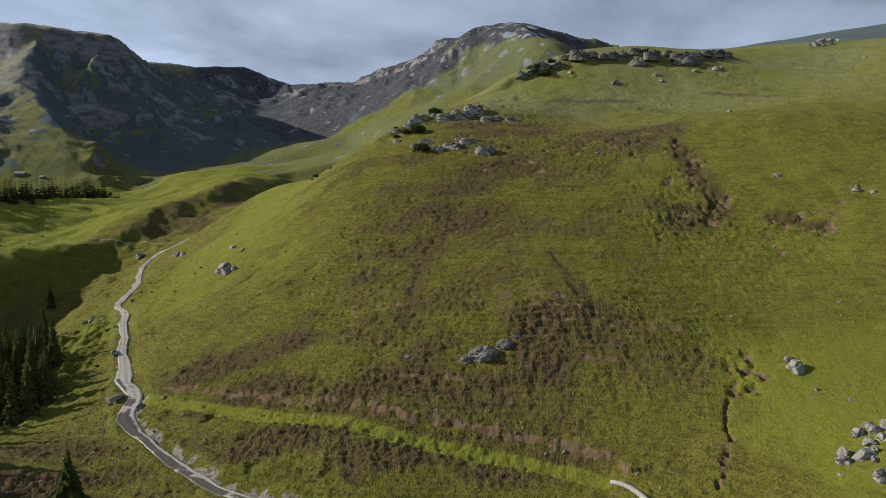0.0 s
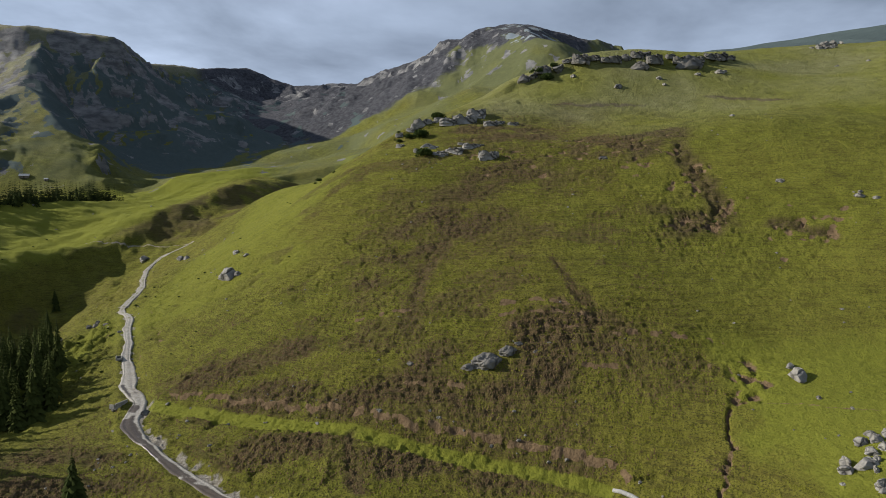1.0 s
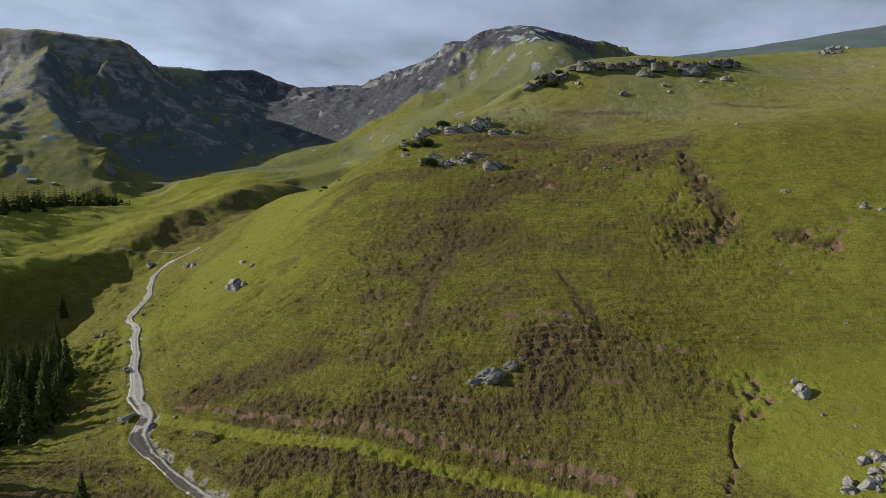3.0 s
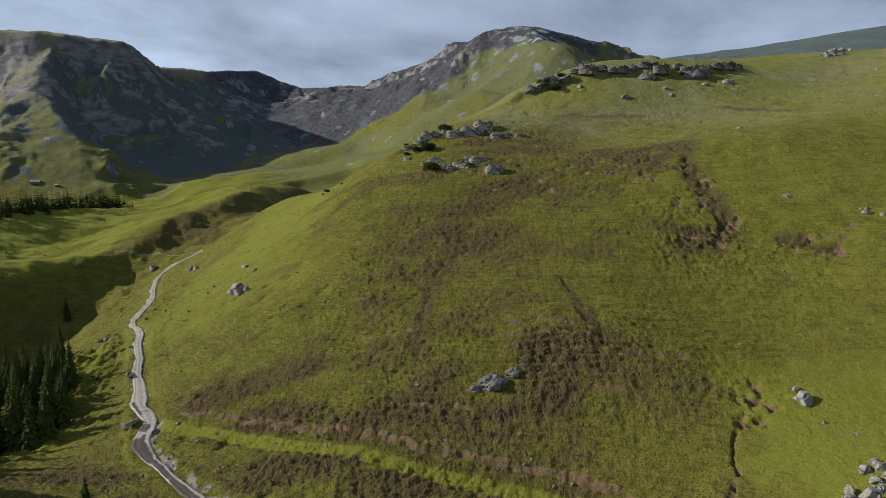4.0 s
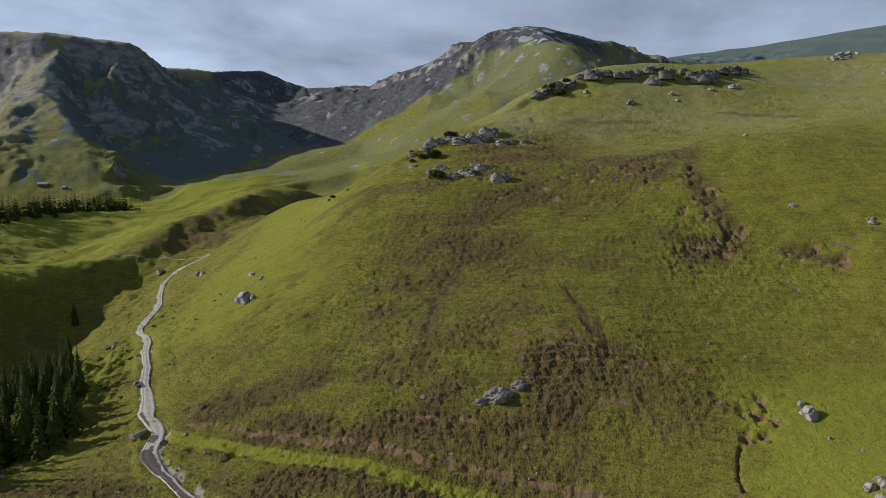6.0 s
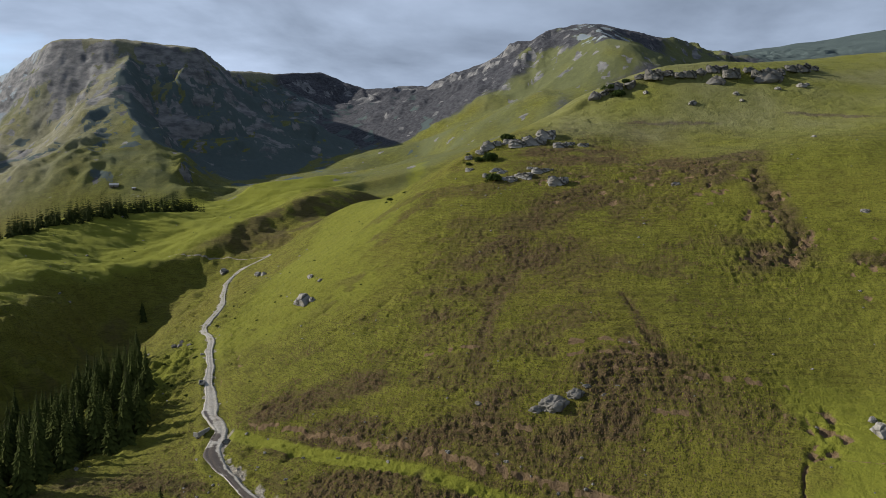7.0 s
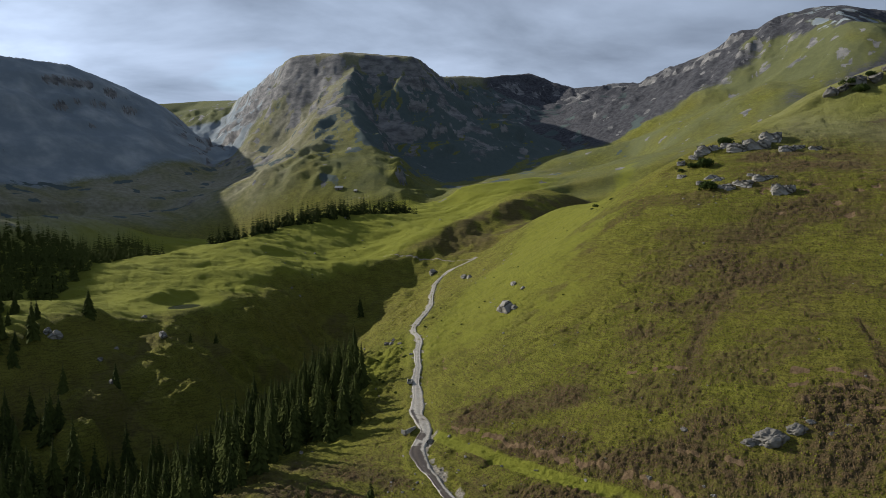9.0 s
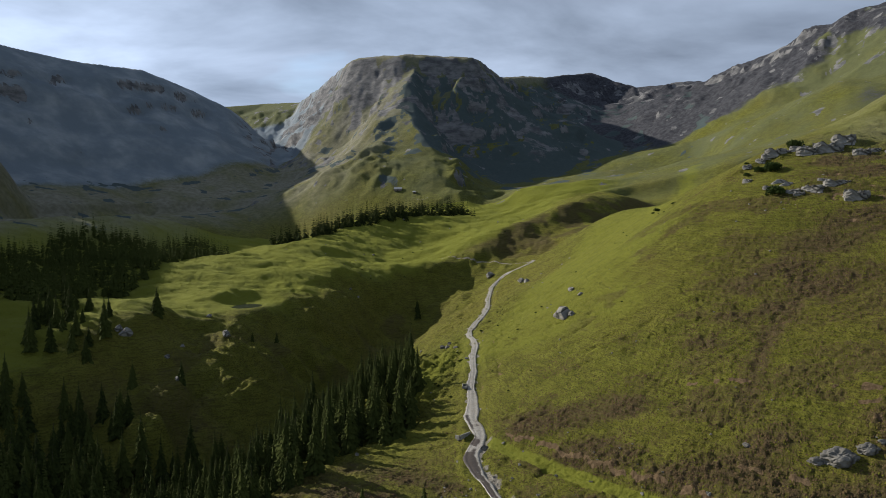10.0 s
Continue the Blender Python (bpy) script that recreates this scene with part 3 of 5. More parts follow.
    # the green way across the slope and the broken bank above it
    d, s = nearest(xb, yb, PATH)
    jag = 1.3 * fbm(xb, yb, 5, 3, 52)
    zb -= 1.5 * np.exp(-((d + 0.5 * jag) / 3.2) ** 2) * ease(0, 12, s)
    up = (yb - np.interp(xb, [p[0] for p in PATH], [p[1] for p in PATH])) > 0
    off = np.interp(xb, (-80, -30, 10, 45), (4.0, 4.6, 5.4, 4.6))
    bank = np.exp(-((d - off + 0.8 * jag) / 0.62) ** 2) * up * ease(-90, -75, xb) * ease(54, 47, xb)
    zb += 1.1 * up * ease(-90, -70, xb) * ease(54, 47, xb) * ease(-0.8, 0.8, d - off + 0.8 * jag) * np.exp(-np.maximum(d - off, 0) / 7)
    zb += 0.95 * fbm(xb, yb, 3.0, 2, 53) * bank
    lush = 1.25 * np.exp(-(d / 1.9) ** 4) + 0.75 * ease(58, 76, xb + 0.1 * (yb - 150) + 6 * fbm(xb, yb, 12, 2, 54)) * ease(225, 165, yb)
    soil = 1.6 * bank * ease(-0.5, 0.0, fbm(xb, yb, 3.5, 3, 55)) * np.interp(xb, (-70, 0, 20), (0.55, 0.8, 1.1))
    hb *= ease(1.0, 2.6, d)
    # slips, a cleft and a foot way
    for cx, cy, wide in SCARS:
        r = np.hypot(0.7 * (xb - cx), yb - cy)
        hit = r < 3.5 * wide
        pit = np.exp(-(r[hit] / wide) ** 2) * ease(-0.35, 0.3, fbm(xb[hit], yb[hit], 3.2, 3, 57))
        zb[hit] -= 0.62 * wide * pit
        soil[hit] = np.maximum(soil[hit], 1.2 * pit)
    d, _ = nearest(xb + 1.0 * fbm(xb, yb, 4, 3, 58), yb, DITCH)
    zb -= 1.4 * np.exp(-(d / 0.5) ** 2) * ease(-0.5, 0.1, fbm(xb, yb, 3, 2, 67))
    soil = np.maximum(soil, 0.8 * np.exp(-(d / 0.6) ** 2))
    for crease, deep, wide in CREASES:
        d, s = nearest(xb + 2.4 * fbm(xb, yb, 8, 3, 59), yb, crease)
        cut = np.exp(-(d / wide) ** 2) * ease(-0.5, 0.2, fbm(xb, yb, 5, 2, 60))
        zb -= deep * cut
        hb = np.maximum(hb, 0.8 * np.exp(-(d / (2.2 * wide)) ** 2))
    for line in SHELVES:
        d, s = nearest(xb, yb + 0.9 * fbm(xb, yb, 7, 3, 161), line)
        side = np.where(yb + 0.9 * fbm(xb, yb, 7, 3, 161) > np.interp(xb, [p[0] for p in line], [p[1] for p in line]), d, -d)
        ends = ease(line[0][0] - 1, line[0][0] + 4, xb) * ease(line[-1][0] + 1, line[-1][0] - 4, xb)
        zb += 0.7 * ends * ease(-0.5, 0.5, side) * np.exp(-np.maximum(side, 0) / 3)
        soil = np.maximum(soil, 1.15 * ends * np.exp(-((side + 0.1) / 0.5) ** 2) * ease(-0.35, 0.25, fbm(xb, yb, 5, 2, 162)))
    d, _ = nearest(xb, yb, FOOT)
    soil = np.maximum(soil, 0.55 * np.exp(-(d / 0.5) ** 2))
    zn[box], heath[box] = zb, hb
    full = pasture
    full[box] = np.maximum(full[box], lush)
    out["lush"][near] = full
    bare = np.zeros(xn.shape)
    bare[box] = soil
    soil = bare
    # narrow trails that cattle have cut
    box = (xn > -160) & (xn < -90) & (yn > 225) & (yn < 330)
    xb, yb = xn[box], yn[box]
    for line in TRAILS:
        d, _ = nearest(xb + 1.2 * fbm(xb, yb, 8, 3, 163), yb, line)
        worn = np.exp(-(d / 0.7) ** 2) * ease(-0.3, 0.2, fbm(xb, yb, 5, 2, 164))
        zn[box] -= 0.7 * worn
        soil[box] = np.maximum(soil[box], 0.5 * worn)
    # the pond's level bed and its lip
    r = np.hypot((xn - POND[0]) / POND[3], (yn - POND[1]) / POND[4])
    k = ease(3.4, 1.3, r)
    zn = zn * (1 - k) + (POND[2] - 0.5 + 0.8 * ease(0.95, 1.3, r)) * k
    # the track's bed, with loose stones and washed banks on its lower reach
    d, bed = np.full(xn.shape, 99.0), np.zeros(xn.shape)
    box = (xn > -212) & (xn < 50) & (yn > 105) & (yn < 500)
    d[box], bed[box] = to_line(xn[box], yn[box], TRACK_LINE)
    half = track_half(yn)
    k = 1 - ease(half + 0.6, half + 3.2, d + 0.8 * fbm(xn, yn, 5, 2, 61))
    verge = np.exp(-((d - half - 1.5) / 2.0) ** 2) * ease(235, 205, yn)
    zn = zn * (1 - k) + (bed - 0.25) * k + verge * 0.35 * fbm(xn, yn, 2.6, 3, 63)
    uphill = ease(-1, 1, xn - np.interp(yn, [p[1] for p in TRACK[::-1]], [p[0] for p in TRACK[::-1]])) * ease(212, 200, yn)
    reach = half - 0.7 * ease(240, 205, yn) - 1.2 * ease(212, 202, yn) + 3.2 * uphill
    out["gravel"][near] = np.maximum(0.9 * (1 - ease(reach - 1.2, reach + 0.7, d + 1.7 * fbm(xn, yn, 6, 4, 62, 0.6))), (0.2 + 0.45 * uphill) * verge * ease(-0.2, 0.4, fbm(xn, yn, 4, 3, 64)))
    # a trodden way leads on from the track's end
    box = (xn > -290) & (xn < -170) & (yn > 470) & (yn < 520)
    g, f = out["gravel"][near], nearest(xn[box], yn[box] + 0.8 * fbm(xn[box], yn[box], 14, 2, 66), WAY)[0]
    g[box] = np.maximum(g[box], 0.85 * np.exp(-(f / np.interp(xn[box], (-260, -185), (0.6, 1.2))) ** 4))
    out["gravel"][near] = g
    heath *= ease(2, 6, d)
    z[near] = zn
    out["heath"][near], out["soil"][near] = heath * wn_, soil
    return z.reshape(shape), {k: v.reshape(shape) for k, v in out.items()}


def on_ground(x, y):
    return float(surface(np.array([x]), np.array([y]))[0][0])


def on_sheet(x, y):
    """Height and cover read off the ground sheet that is built already."""
    az, r, values = SHEET
    i = np.interp(np.hypot(x, y), r, np.arange(len(r)))
    j = np.interp(np.arctan2(x, y), az, np.arange(len(az)))
    i0, j0 = np.minimum(i.astype(int), len(r) - 2), np.minimum(j.astype(int), len(az) - 2)
    u, v = i - i0, j - j0
    got = {k: (a[i0, j0] * (1 - v) + a[i0, j0 + 1] * v) * (1 - u) + (a[i0 + 1, j0] * (1 - v) + a[i0 + 1, j0 + 1] * v) * u for k, a in values.items()}
    return got.pop("z"), got


# ---- the ground: one sheet, finer where it is passed near ----
def grid_mesh(name, co, quads, masks=None):
    me = bpy.data.meshes.new(name)
    me.vertices.add(len(co))
    me.vertices.foreach_set("co", np.ascontiguousarray(co, np.float32).ravel())
    me.loops.add(quads.size)
    me.loops.foreach_set("vertex_index", quads.ravel().astype(np.int32))
    me.polygons.add(len(quads))
    me.polygons.foreach_set("loop_start", np.arange(0, quads.size, quads.shape[1], dtype=np.int32))
    me.update(calc_edges=True)
    me.polygons.foreach_set("use_smooth", np.ones(len(quads), bool))
    for key, v in (masks or {}).items():
        a = me.attributes.new(key, "FLOAT", "POINT")
        a.data.foreach_set("value", np.ascontiguousarray(v, np.float32).ravel())
    return me


SHEET = []


def ground_sheet():
    az = np.radians(np.concatenate([np.linspace(-180, -66, 50, endpoint=False), np.linspace(-66, 40, 820, endpoint=False), np.linspace(40, 180, 60, endpoint=False)]))
    r = np.concatenate([np.linspace(0.3, 118, 22, endpoint=False), np.geomspace(118, 330, 430, endpoint=False), np.geomspace(330, 620, 210, endpoint=False),
                        np.geomspace(620, 2600, 430, endpoint=False), np.geomspace(2600, 4900, 16)])
    turn, reach = np.meshgrid(az, r)
    x, y = reach * np.sin(turn), reach * np.cos(turn)
    z, masks = surface(x, y)
    SHEET[:] = az, r, {"z": z, **masks}
    p = np.stack([x, y, z], -1)
    along, across = np.gradient(p, axis=0), np.roll(p, -1, 1) - np.roll(p, 1, 1)
    nrm = np.cross(across, along)
    up = np.abs(nrm[..., 2]) / np.maximum(np.linalg.norm(nrm, axis=-1), 1e-9)

    far = 1 - near_share(x, y)
    d_mesa, _ = to_line(x, y, MESA)
    d_peak, _ = to_line(x, y, PEAK)
    d_spur, _ = to_line(x, y, SPUR)
    d_left, _ = to_line(x, y, LEFT)
    d_nose, _ = to_line(x, y, NOSE)
    blot = fbm(x, y, 60, 4, 71)
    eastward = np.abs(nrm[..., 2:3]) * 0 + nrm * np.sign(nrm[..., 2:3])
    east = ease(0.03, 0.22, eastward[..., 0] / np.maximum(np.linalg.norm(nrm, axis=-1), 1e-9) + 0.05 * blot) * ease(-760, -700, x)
    high = np.minimum(np.minimum(d_mesa, d_peak), d_left)
    rock = far * 0.9 * ease(0.58, 0.40, up + 0.22 * fbm(x, y, 45, 4, 76)) * ease(1950, 1800, y - 0.2 * x) * ease(400, 280, np.minimum(high, d_nose + 60))
    # pale cliff bands break out along the flank of the table mountain
    band = ease(0.42, 0.9, crags(x, y, 40, 4, 65) * 0.5 + 0.6 * fbm(x, y, 90, 3, 72)) * ease(15, 45, d_mesa) * ease(320, 200, d_mesa) * far
    rock = np.maximum(rock, 0.75 * band)
    rim = ease(8, 22, d_mesa + 14 * blot) * ease(85, 50, d_mesa + 14 * blot) * ease(1500, 1400, y) + ease(10, 25, d_peak) * ease(90, 55, d_peak + 20 * blot) * ease(120, 20, x)
    rock = np.maximum(rock, 0.85 * far * np.clip(rim, 0, 1) * ease(-0.3, 0.2, fbm(x, y, 40, 4, 79)))
    rock = np.maximum(rock, far * ease(0.35, 0.75, fbm(x, y, 30, 4, 73)) * ease(220, 60, d_spur) * ease(180, 330, z) * 0.9)
    rock = np.maximum(rock, far * ease(0.5, 0.85, fbm(x, y, 24, 4, 74)) * 0.8 * ease(500, 150, np.minimum(d_spur, d_nose)))
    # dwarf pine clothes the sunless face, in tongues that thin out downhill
    hazed_scrub = far * east * ease(25, 70, d_mesa) * ease(400, 290, d_mesa + 90 * blot) * ease(1900, 1650, y) * (1.25 + 0.4 * blot)
    hazed_scrub = np.maximum(hazed_scrub, 0.9 * far * ease(0.45, 0.7, fbm(x, y, 50, 4, 77)) * ease(-620, -540, x) * ease(620, 400, d_mesa) * ease(1700, 1500, y))
    # the far ridge on the right takes the same dark tone
    hazed_scrub = np.maximum(hazed_scrub, far * ease(450, 600, x) * ease(1500, 1700, y))
    basin = ease(-520, -700, x) * ease(1300, 1100, y) * far
    hazed_scrub = np.maximum(hazed_scrub, 0.9 * basin * ease(0.40, 0.62, fbm(x, y, 38, 4, 75)) * ease(240, 330, d_left))
    # scree tone doubles as cloud shade over the peak's flank, saddle and back hills
    clouded_scree = far * ease(460, 330, d_peak) * np.maximum(ease(60, 170, d_spur + 40 * blot), ease(335, 365, z + 25 * blot)) * ease(330, 240, x - 0.2 * (y - 1400)) * 0.95
    clouded_scree = np.maximum(clouded_scree, 0.8 * far * ease(1500, 1800, y + 0.3 * x) * ease(-640, -440, x + 0.1 * y) * (0.7 + 0.6 * blot))
    clouded_scree = np.maximum(clouded_scree, far * ease(2000, 2200, y) * ease(600, 450, x))
    # mountain across the valley: limestone rubble over bleached grass, paled to carry haze
    hazed_rubble = far * ease(430, 330, d_left + 30 * blot) * ease(-880, -960, x)
    hazed_rubble = np.maximum(hazed_rubble, far * ease(70, 25, d_spur + 25 * blot) * ease(325, 355, z) * ease(0.05, 0.35, fbm(x, y, 26, 3, 78)))
    clouded_scree = clouded_scree * (1 - hazed_rubble)
    hazed_turf = far * np.clip(0.6 + 0.5 * blot + 0.5 * ease(200, 300, z), 0, 1)
    hazed_straw = np.clip(basin * (0.75 + 0.5 * blot) + 0.5 * far * ease(850, 1000, y) * ease(-450, -250, x) * ease(1600, 1400, y) * ease(330, 420, d_spur), 0, 1) * (1 - hazed_rubble)
    # bleached grass on the table mountain's top and on the upper pasture
    hazed_straw = np.maximum(hazed_straw, 0.8 * far * ease(45, 15, d_mesa))
    hazed_straw = np.maximum(hazed_straw, (1 - far) * 0.4 * ease(310, 390, y + 0.15 * x) * ease(-20, 40, x) * np.clip(0.6 + 0.7 * blot, 0, 1))
    masks.update(rock=rock, hazed_scrub=hazed_scrub, clouded_scree=clouded_scree, hazed_turf=hazed_turf, hazed_rubble=hazed_rubble, hazed_straw=hazed_straw)

    nr, na = x.shape
    i, j = np.arange(nr - 1)[:, None] * na, np.arange(na)[None, :]
    j2 = (j + 1) % na
    quads = np.stack([i + j2, i + na + j2, i + na + j, i + j], -1).reshape(-1, 4)
    return grid_mesh("ground", p.reshape(-1, 3), quads, masks)


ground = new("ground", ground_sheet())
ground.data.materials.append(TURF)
tagged(ground, "grassy mountain slopes with heath, bare soil and grey cliffs", "ground", kind="structure")


# ---- helpers for things ----
def mesh_of(name, verts, faces, material, smooth=False):
    me = bpy.data.meshes.new(name)
    me.from_pydata([tuple(v) for v in verts], [], faces)
    me.materials.append(material)
    if smooth:
        me.polygons.foreach_set("use_smooth", np.ones(len(me.polygons), bool))
    me.update()
    return me


def part(name, data, parent, label=""):
    ob = new(name, data)
    ob.parent = parent
    return tagged(ob, label) if label else ob


def heights(spots):
    a = np.array([s[:2] for s in spots], float)
    return surface(a[:, 0], a[:, 1])[0]


# ---- the dirt track ----
def track_material():
    m = Nodes("track_gravel", 0.9)
    fine, mid = m.noise(0.5, 5, 0.65), m.noise(3.2, 4, 0.6, w=4)
    col = m.mix(m.step(fine, 0.3, 0.7), (0.20, 0.186, 0.162), (0.38, 0.358, 0.32))
    col = m.mix(m.math("MULTIPLY", m.step(mid, 0.5, 0.7), 0.5), col, (0.20, 0.165, 0.125))
    wet = m.step(m.math("ADD", m.attr("mud"), m.math("MULTIPLY", m.math("SUBTRACT", mid, 0.5), 2.6)), 0.40, 0.62)
    col = m.mix(wet, col, m.mix(fine, (0.055, 0.042, 0.032), (0.10, 0.08, 0.062)))
    col = m.mix(m.math("MULTIPLY", m.attr("crown"), m.step(mid, 0.45, 0.6)), col, (0.115, 0.12, 0.03))
    m.bump(fine, 0.6, 0.15)
    return m.done(col, m.mix(wet, (0.9, 0.9, 0.9), (0.32, 0.32, 0.32)))


def track_mesh():
    c = smooth_line(TRACK, 0.7)
    tan = np.gradient(c, axis=0)
    tan /= np.linalg.norm(tan, axis=1)[:, None]
    side = np.stack([-tan[:, 1], tan[:, 0]], -1)
    zc = to_line(c[:, 0], c[:, 1], TRACK_LINE)[1]
    lanes = np.linspace(-1, 1, 13)
    s = np.arange(len(c)) * 0.7
    half = track_half(c[:, 1])
    wob_l, wob_r = half * (0.9 + 0.5 * fbm(s, s * 0 + 3, 14, 4, 81, 0.5)), half * (0.9 + 0.5 * fbm(s, s * 0 + 9, 14, 4, 82, 0.5))
    off = np.where(lanes[None] < 0, lanes[None] * wob_l[:, None], lanes[None] * wob_r[:, None])
    x, y = c[:, 0, None] + side[:, 0, None] * off, c[:, 1, None] + side[:, 1, None] * off
    rut = -0.10 * np.exp(-((np.abs(lanes) - 0.45) / 0.16) ** 2)[None] + 0.05 * fbm(x, y, 1.6, 3, 83)
    z = zc[:, None] + 0.06 + rut - 0.28 * (np.abs(lanes)[None] > 0.99)
    n, k = x.shape
    i, j = np.arange(n - 1)[:, None] * k, np.arange(k - 1)[None]
    quads = np.stack([i + j, i + j + 1, i + k + j + 1, i + k + j], -1).reshape(-1, 4)
    drift = 0.35 * fbm(s, s * 0 + 5, 22, 2, 84)
    mud = 1.2 * ease(0.75, 0.15, lanes[None] - 0.9 * drift[:, None]) * ease(205, 197, y) * (0.72 + 0.75 * fbm(x, y, 9, 3, 85)) + 0.8 * np.exp(-(((lanes[None] + 0.55) / 0.28) ** 2)) * ease(222, 214, y) * ease(204, 209, y)
    crown = np.exp(-(lanes[None] / 0.22) ** 2) * ease(240, 300, y) + 0 * y
    return grid_mesh("dirt_track", np.stack([x, y, z], -1).reshape(-1, 3), quads[:, ::-1], {"mud": mud, "crown": crown})


track = new("dirt_track", track_mesh())
track.data.materials.append(track_material())
tagged(track, "pale gravel farm track with muddy wet ruts", "track", kind="structure")


# ---- rocks ----
def rock_mesh(seed, fine, material, tall=0.7):
    """A boulder about 1 m wide, its foot at z = 0: planed facets, ledges and pits."""
    rng = random.Random(seed)
    bm = bmesh.new()
    bmesh.ops.create_icosphere(bm, subdivisions=fine, radius=0.5)
    planes = [(Vector((rng.uniform(-1, 1), rng.uniform(-1, 1), rng.uniform(-0.5, 1))).normalized(), rng.uniform(0.26, 0.42)) for _ in range(11)]
    shift = Vector((rng.uniform(0, 90), rng.uniform(0, 90), rng.uniform(0, 90)))
    sx, sy = rng.uniform(0.85, 1.15), rng.uniform(0.65, 1.0)
    for v in bm.verts:
        p = v.co.copy()
        for nrm, d in planes:
            over = p.dot(nrm) - d
            if over > 0:
                p -= nrm * over * 0.9
        p *= 1 + 0.18 * noise.noise(p * 2.6 + shift) + 0.10 * noise.noise(p * 6.5 + shift) + 0.05 * noise.noise(p * 14 + shift)
        ledge = 0.022 * math.sin(p.z * 26 + 3 * noise.noise(p * 3 + shift))
        p.x *= 1 + ledge
        p.y *= 1 + ledge
        v.co = Vector((p.x * sx * 1.2, p.y * sy * 1.2, (p.z + 0.22) * tall * 1.35))
    me = bpy.data.meshes.new("boulder")
    bm.to_mesh(me)
    bm.free()
    me.materials.append(material)
    return me


def ledge_mesh(seed, material):
    """A jointed bed of rock 1 m long: upright faces split into blocks that step in, out and up."""
    rng = random.Random(seed)
    bm = bmesh.new()
    bmesh.ops.create_cube(bm, size=1)
    bmesh.ops.subdivide_edges(bm, edges=bm.edges[:], cuts=9, use_grid_fill=True)
    shift = Vector((rng.uniform(0, 90), rng.uniform(0, 90), rng.uniform(0, 90)))
    for v in bm.verts:
        p = v.co.copy()
        col = math.floor((p.x + 0.06 * noise.noise(p * 3 + shift)) * 4.6 + shift.x)
        bed = math.floor((p.z + 0.05 * noise.noise(p * 2.5 + shift)) * 3.2 + shift.y)
        out = noise.noise((col * 1.7, bed * 2.3, shift.z))
        top = noise.noise((col * 2.1, shift.z, 4.5 * p.y))
        ends = 1 - 0.3 * abs(2 * p.x) ** 4
        q = Vector((p.x * (1.0 + 0.06 * out), p.y * (0.66 - 0.08 * (p.z + 0.5) + 0.14 * out) * ends, (p.z + 0.5) * (0.46 + 0.2 * top) * (0.75 + 0.25 * ends)))
        q += Vector((noise.noise(p * 7 + shift), noise.noise(p * 7.7 - shift), noise.noise(p * 6.3 + 2 * shift))) * 0.045
        v.co = q
    me = bpy.data.meshes.new("rock_ledge")
    bm.to_mesh(me)
    bm.free()
    me.materials.append(material)
    return me


def crag_mesh(seed):
    """A low swelling of bedrock about 1 m wide, split by joints and beds into knobs."""
    rng = random.Random(seed)
    bm = bmesh.new()
    bmesh.ops.create_icosphere(bm, subdivisions=5, radius=0.5)
    shift = Vector((rng.uniform(0, 90), rng.uniform(0, 90), rng.uniform(0, 90)))
    for v in bm.verts:
        p = v.co.copy()
        warp = p + Vector((noise.noise(p * 5 + shift), noise.noise(p * 5 - shift), noise.noise(p * 4 + 2 * shift))) * 0.08
        joint = min(abs(math.sin(warp.x * 17 + 5 * warp.y)), abs(math.sin(warp.y * 15 - 4 * warp.x)), abs(math.sin(warp.z * 22 + shift.x)))
        k = 1 + 0.30 * noise.noise(p * 3.2 + shift) + 0.14 * noise.noise(p * 8 + shift) - 0.08 * max(0.0, 0.3 - joint) / 0.3
        v.co = Vector((p.x * k, p.y * k * 0.75, max(p.z, -0.25) * k * 0.62))
    me = bpy.data.meshes.new("outcrop")
    bm.to_mesh(me)
    bm.free()
    me.materials.append(DARK_STONE)
    return me


LEDGES = [ledge_mesh(60 + s, LIMESTONE) for s in range(5)]
DARK_LEDGES = [ledge_mesh(70 + s, DARK_STONE) for s in range(5)]
PALE_BIG = [rock_mesh(s, 4, LIMESTONE, 0.62 + 0.1 * (s % 3)) for s in range(5)]
DARK_BIG = [rock_mesh(20 + s, 4, DARK_STONE, 0.6 + 0.12 * (s % 3)) for s in range(5)]
PALE_SMALL = [rock_mesh(40 + s, 2, LIMESTONE, 0.6) for s in range(6)]


def strew(spots, meshes, label, group, name="boulder", sink=0.1, seed=1, squash=1.0, turn=180, grow=1.0):
    rng = random.Random(seed)
    for (x, y, w), z in zip(spots, heights(spots)):
        w *= grow
        ob = new(name, rng.choice(meshes))
        k = rng.uniform(0.85, 1.1)
        ob.matrix_world = pose(x, y, z - sink * w, rng.uniform(-8, 8), rng.uniform(-8, 8), rng.uniform(-turn, turn)) @ Matrix.Diagonal((w, w, w * k * squash, 1))
        tagged(ob, label, "rock", group)


RIM = [(45, 409.5, 5.5), (50, 411, 4.5), (56, 413, 8), (65, 414, 6.5), (71, 417, 5), (78, 415, 9), (85.5, 416, 6.5), (92.8, 414, 6), (97.5, 414.5, 6.5), (104, 416, 5), (111.3, 411, 7.5), (111, 417, 6.5), (120.4, 414.7, 8.5), (117, 420, 6), (141, 416, 12), (136, 416.5, 8), (149.6, 425, 6), (159, 432, 6.5), (168, 439, 7.5), (176, 444, 5), (131, 418, 5)]
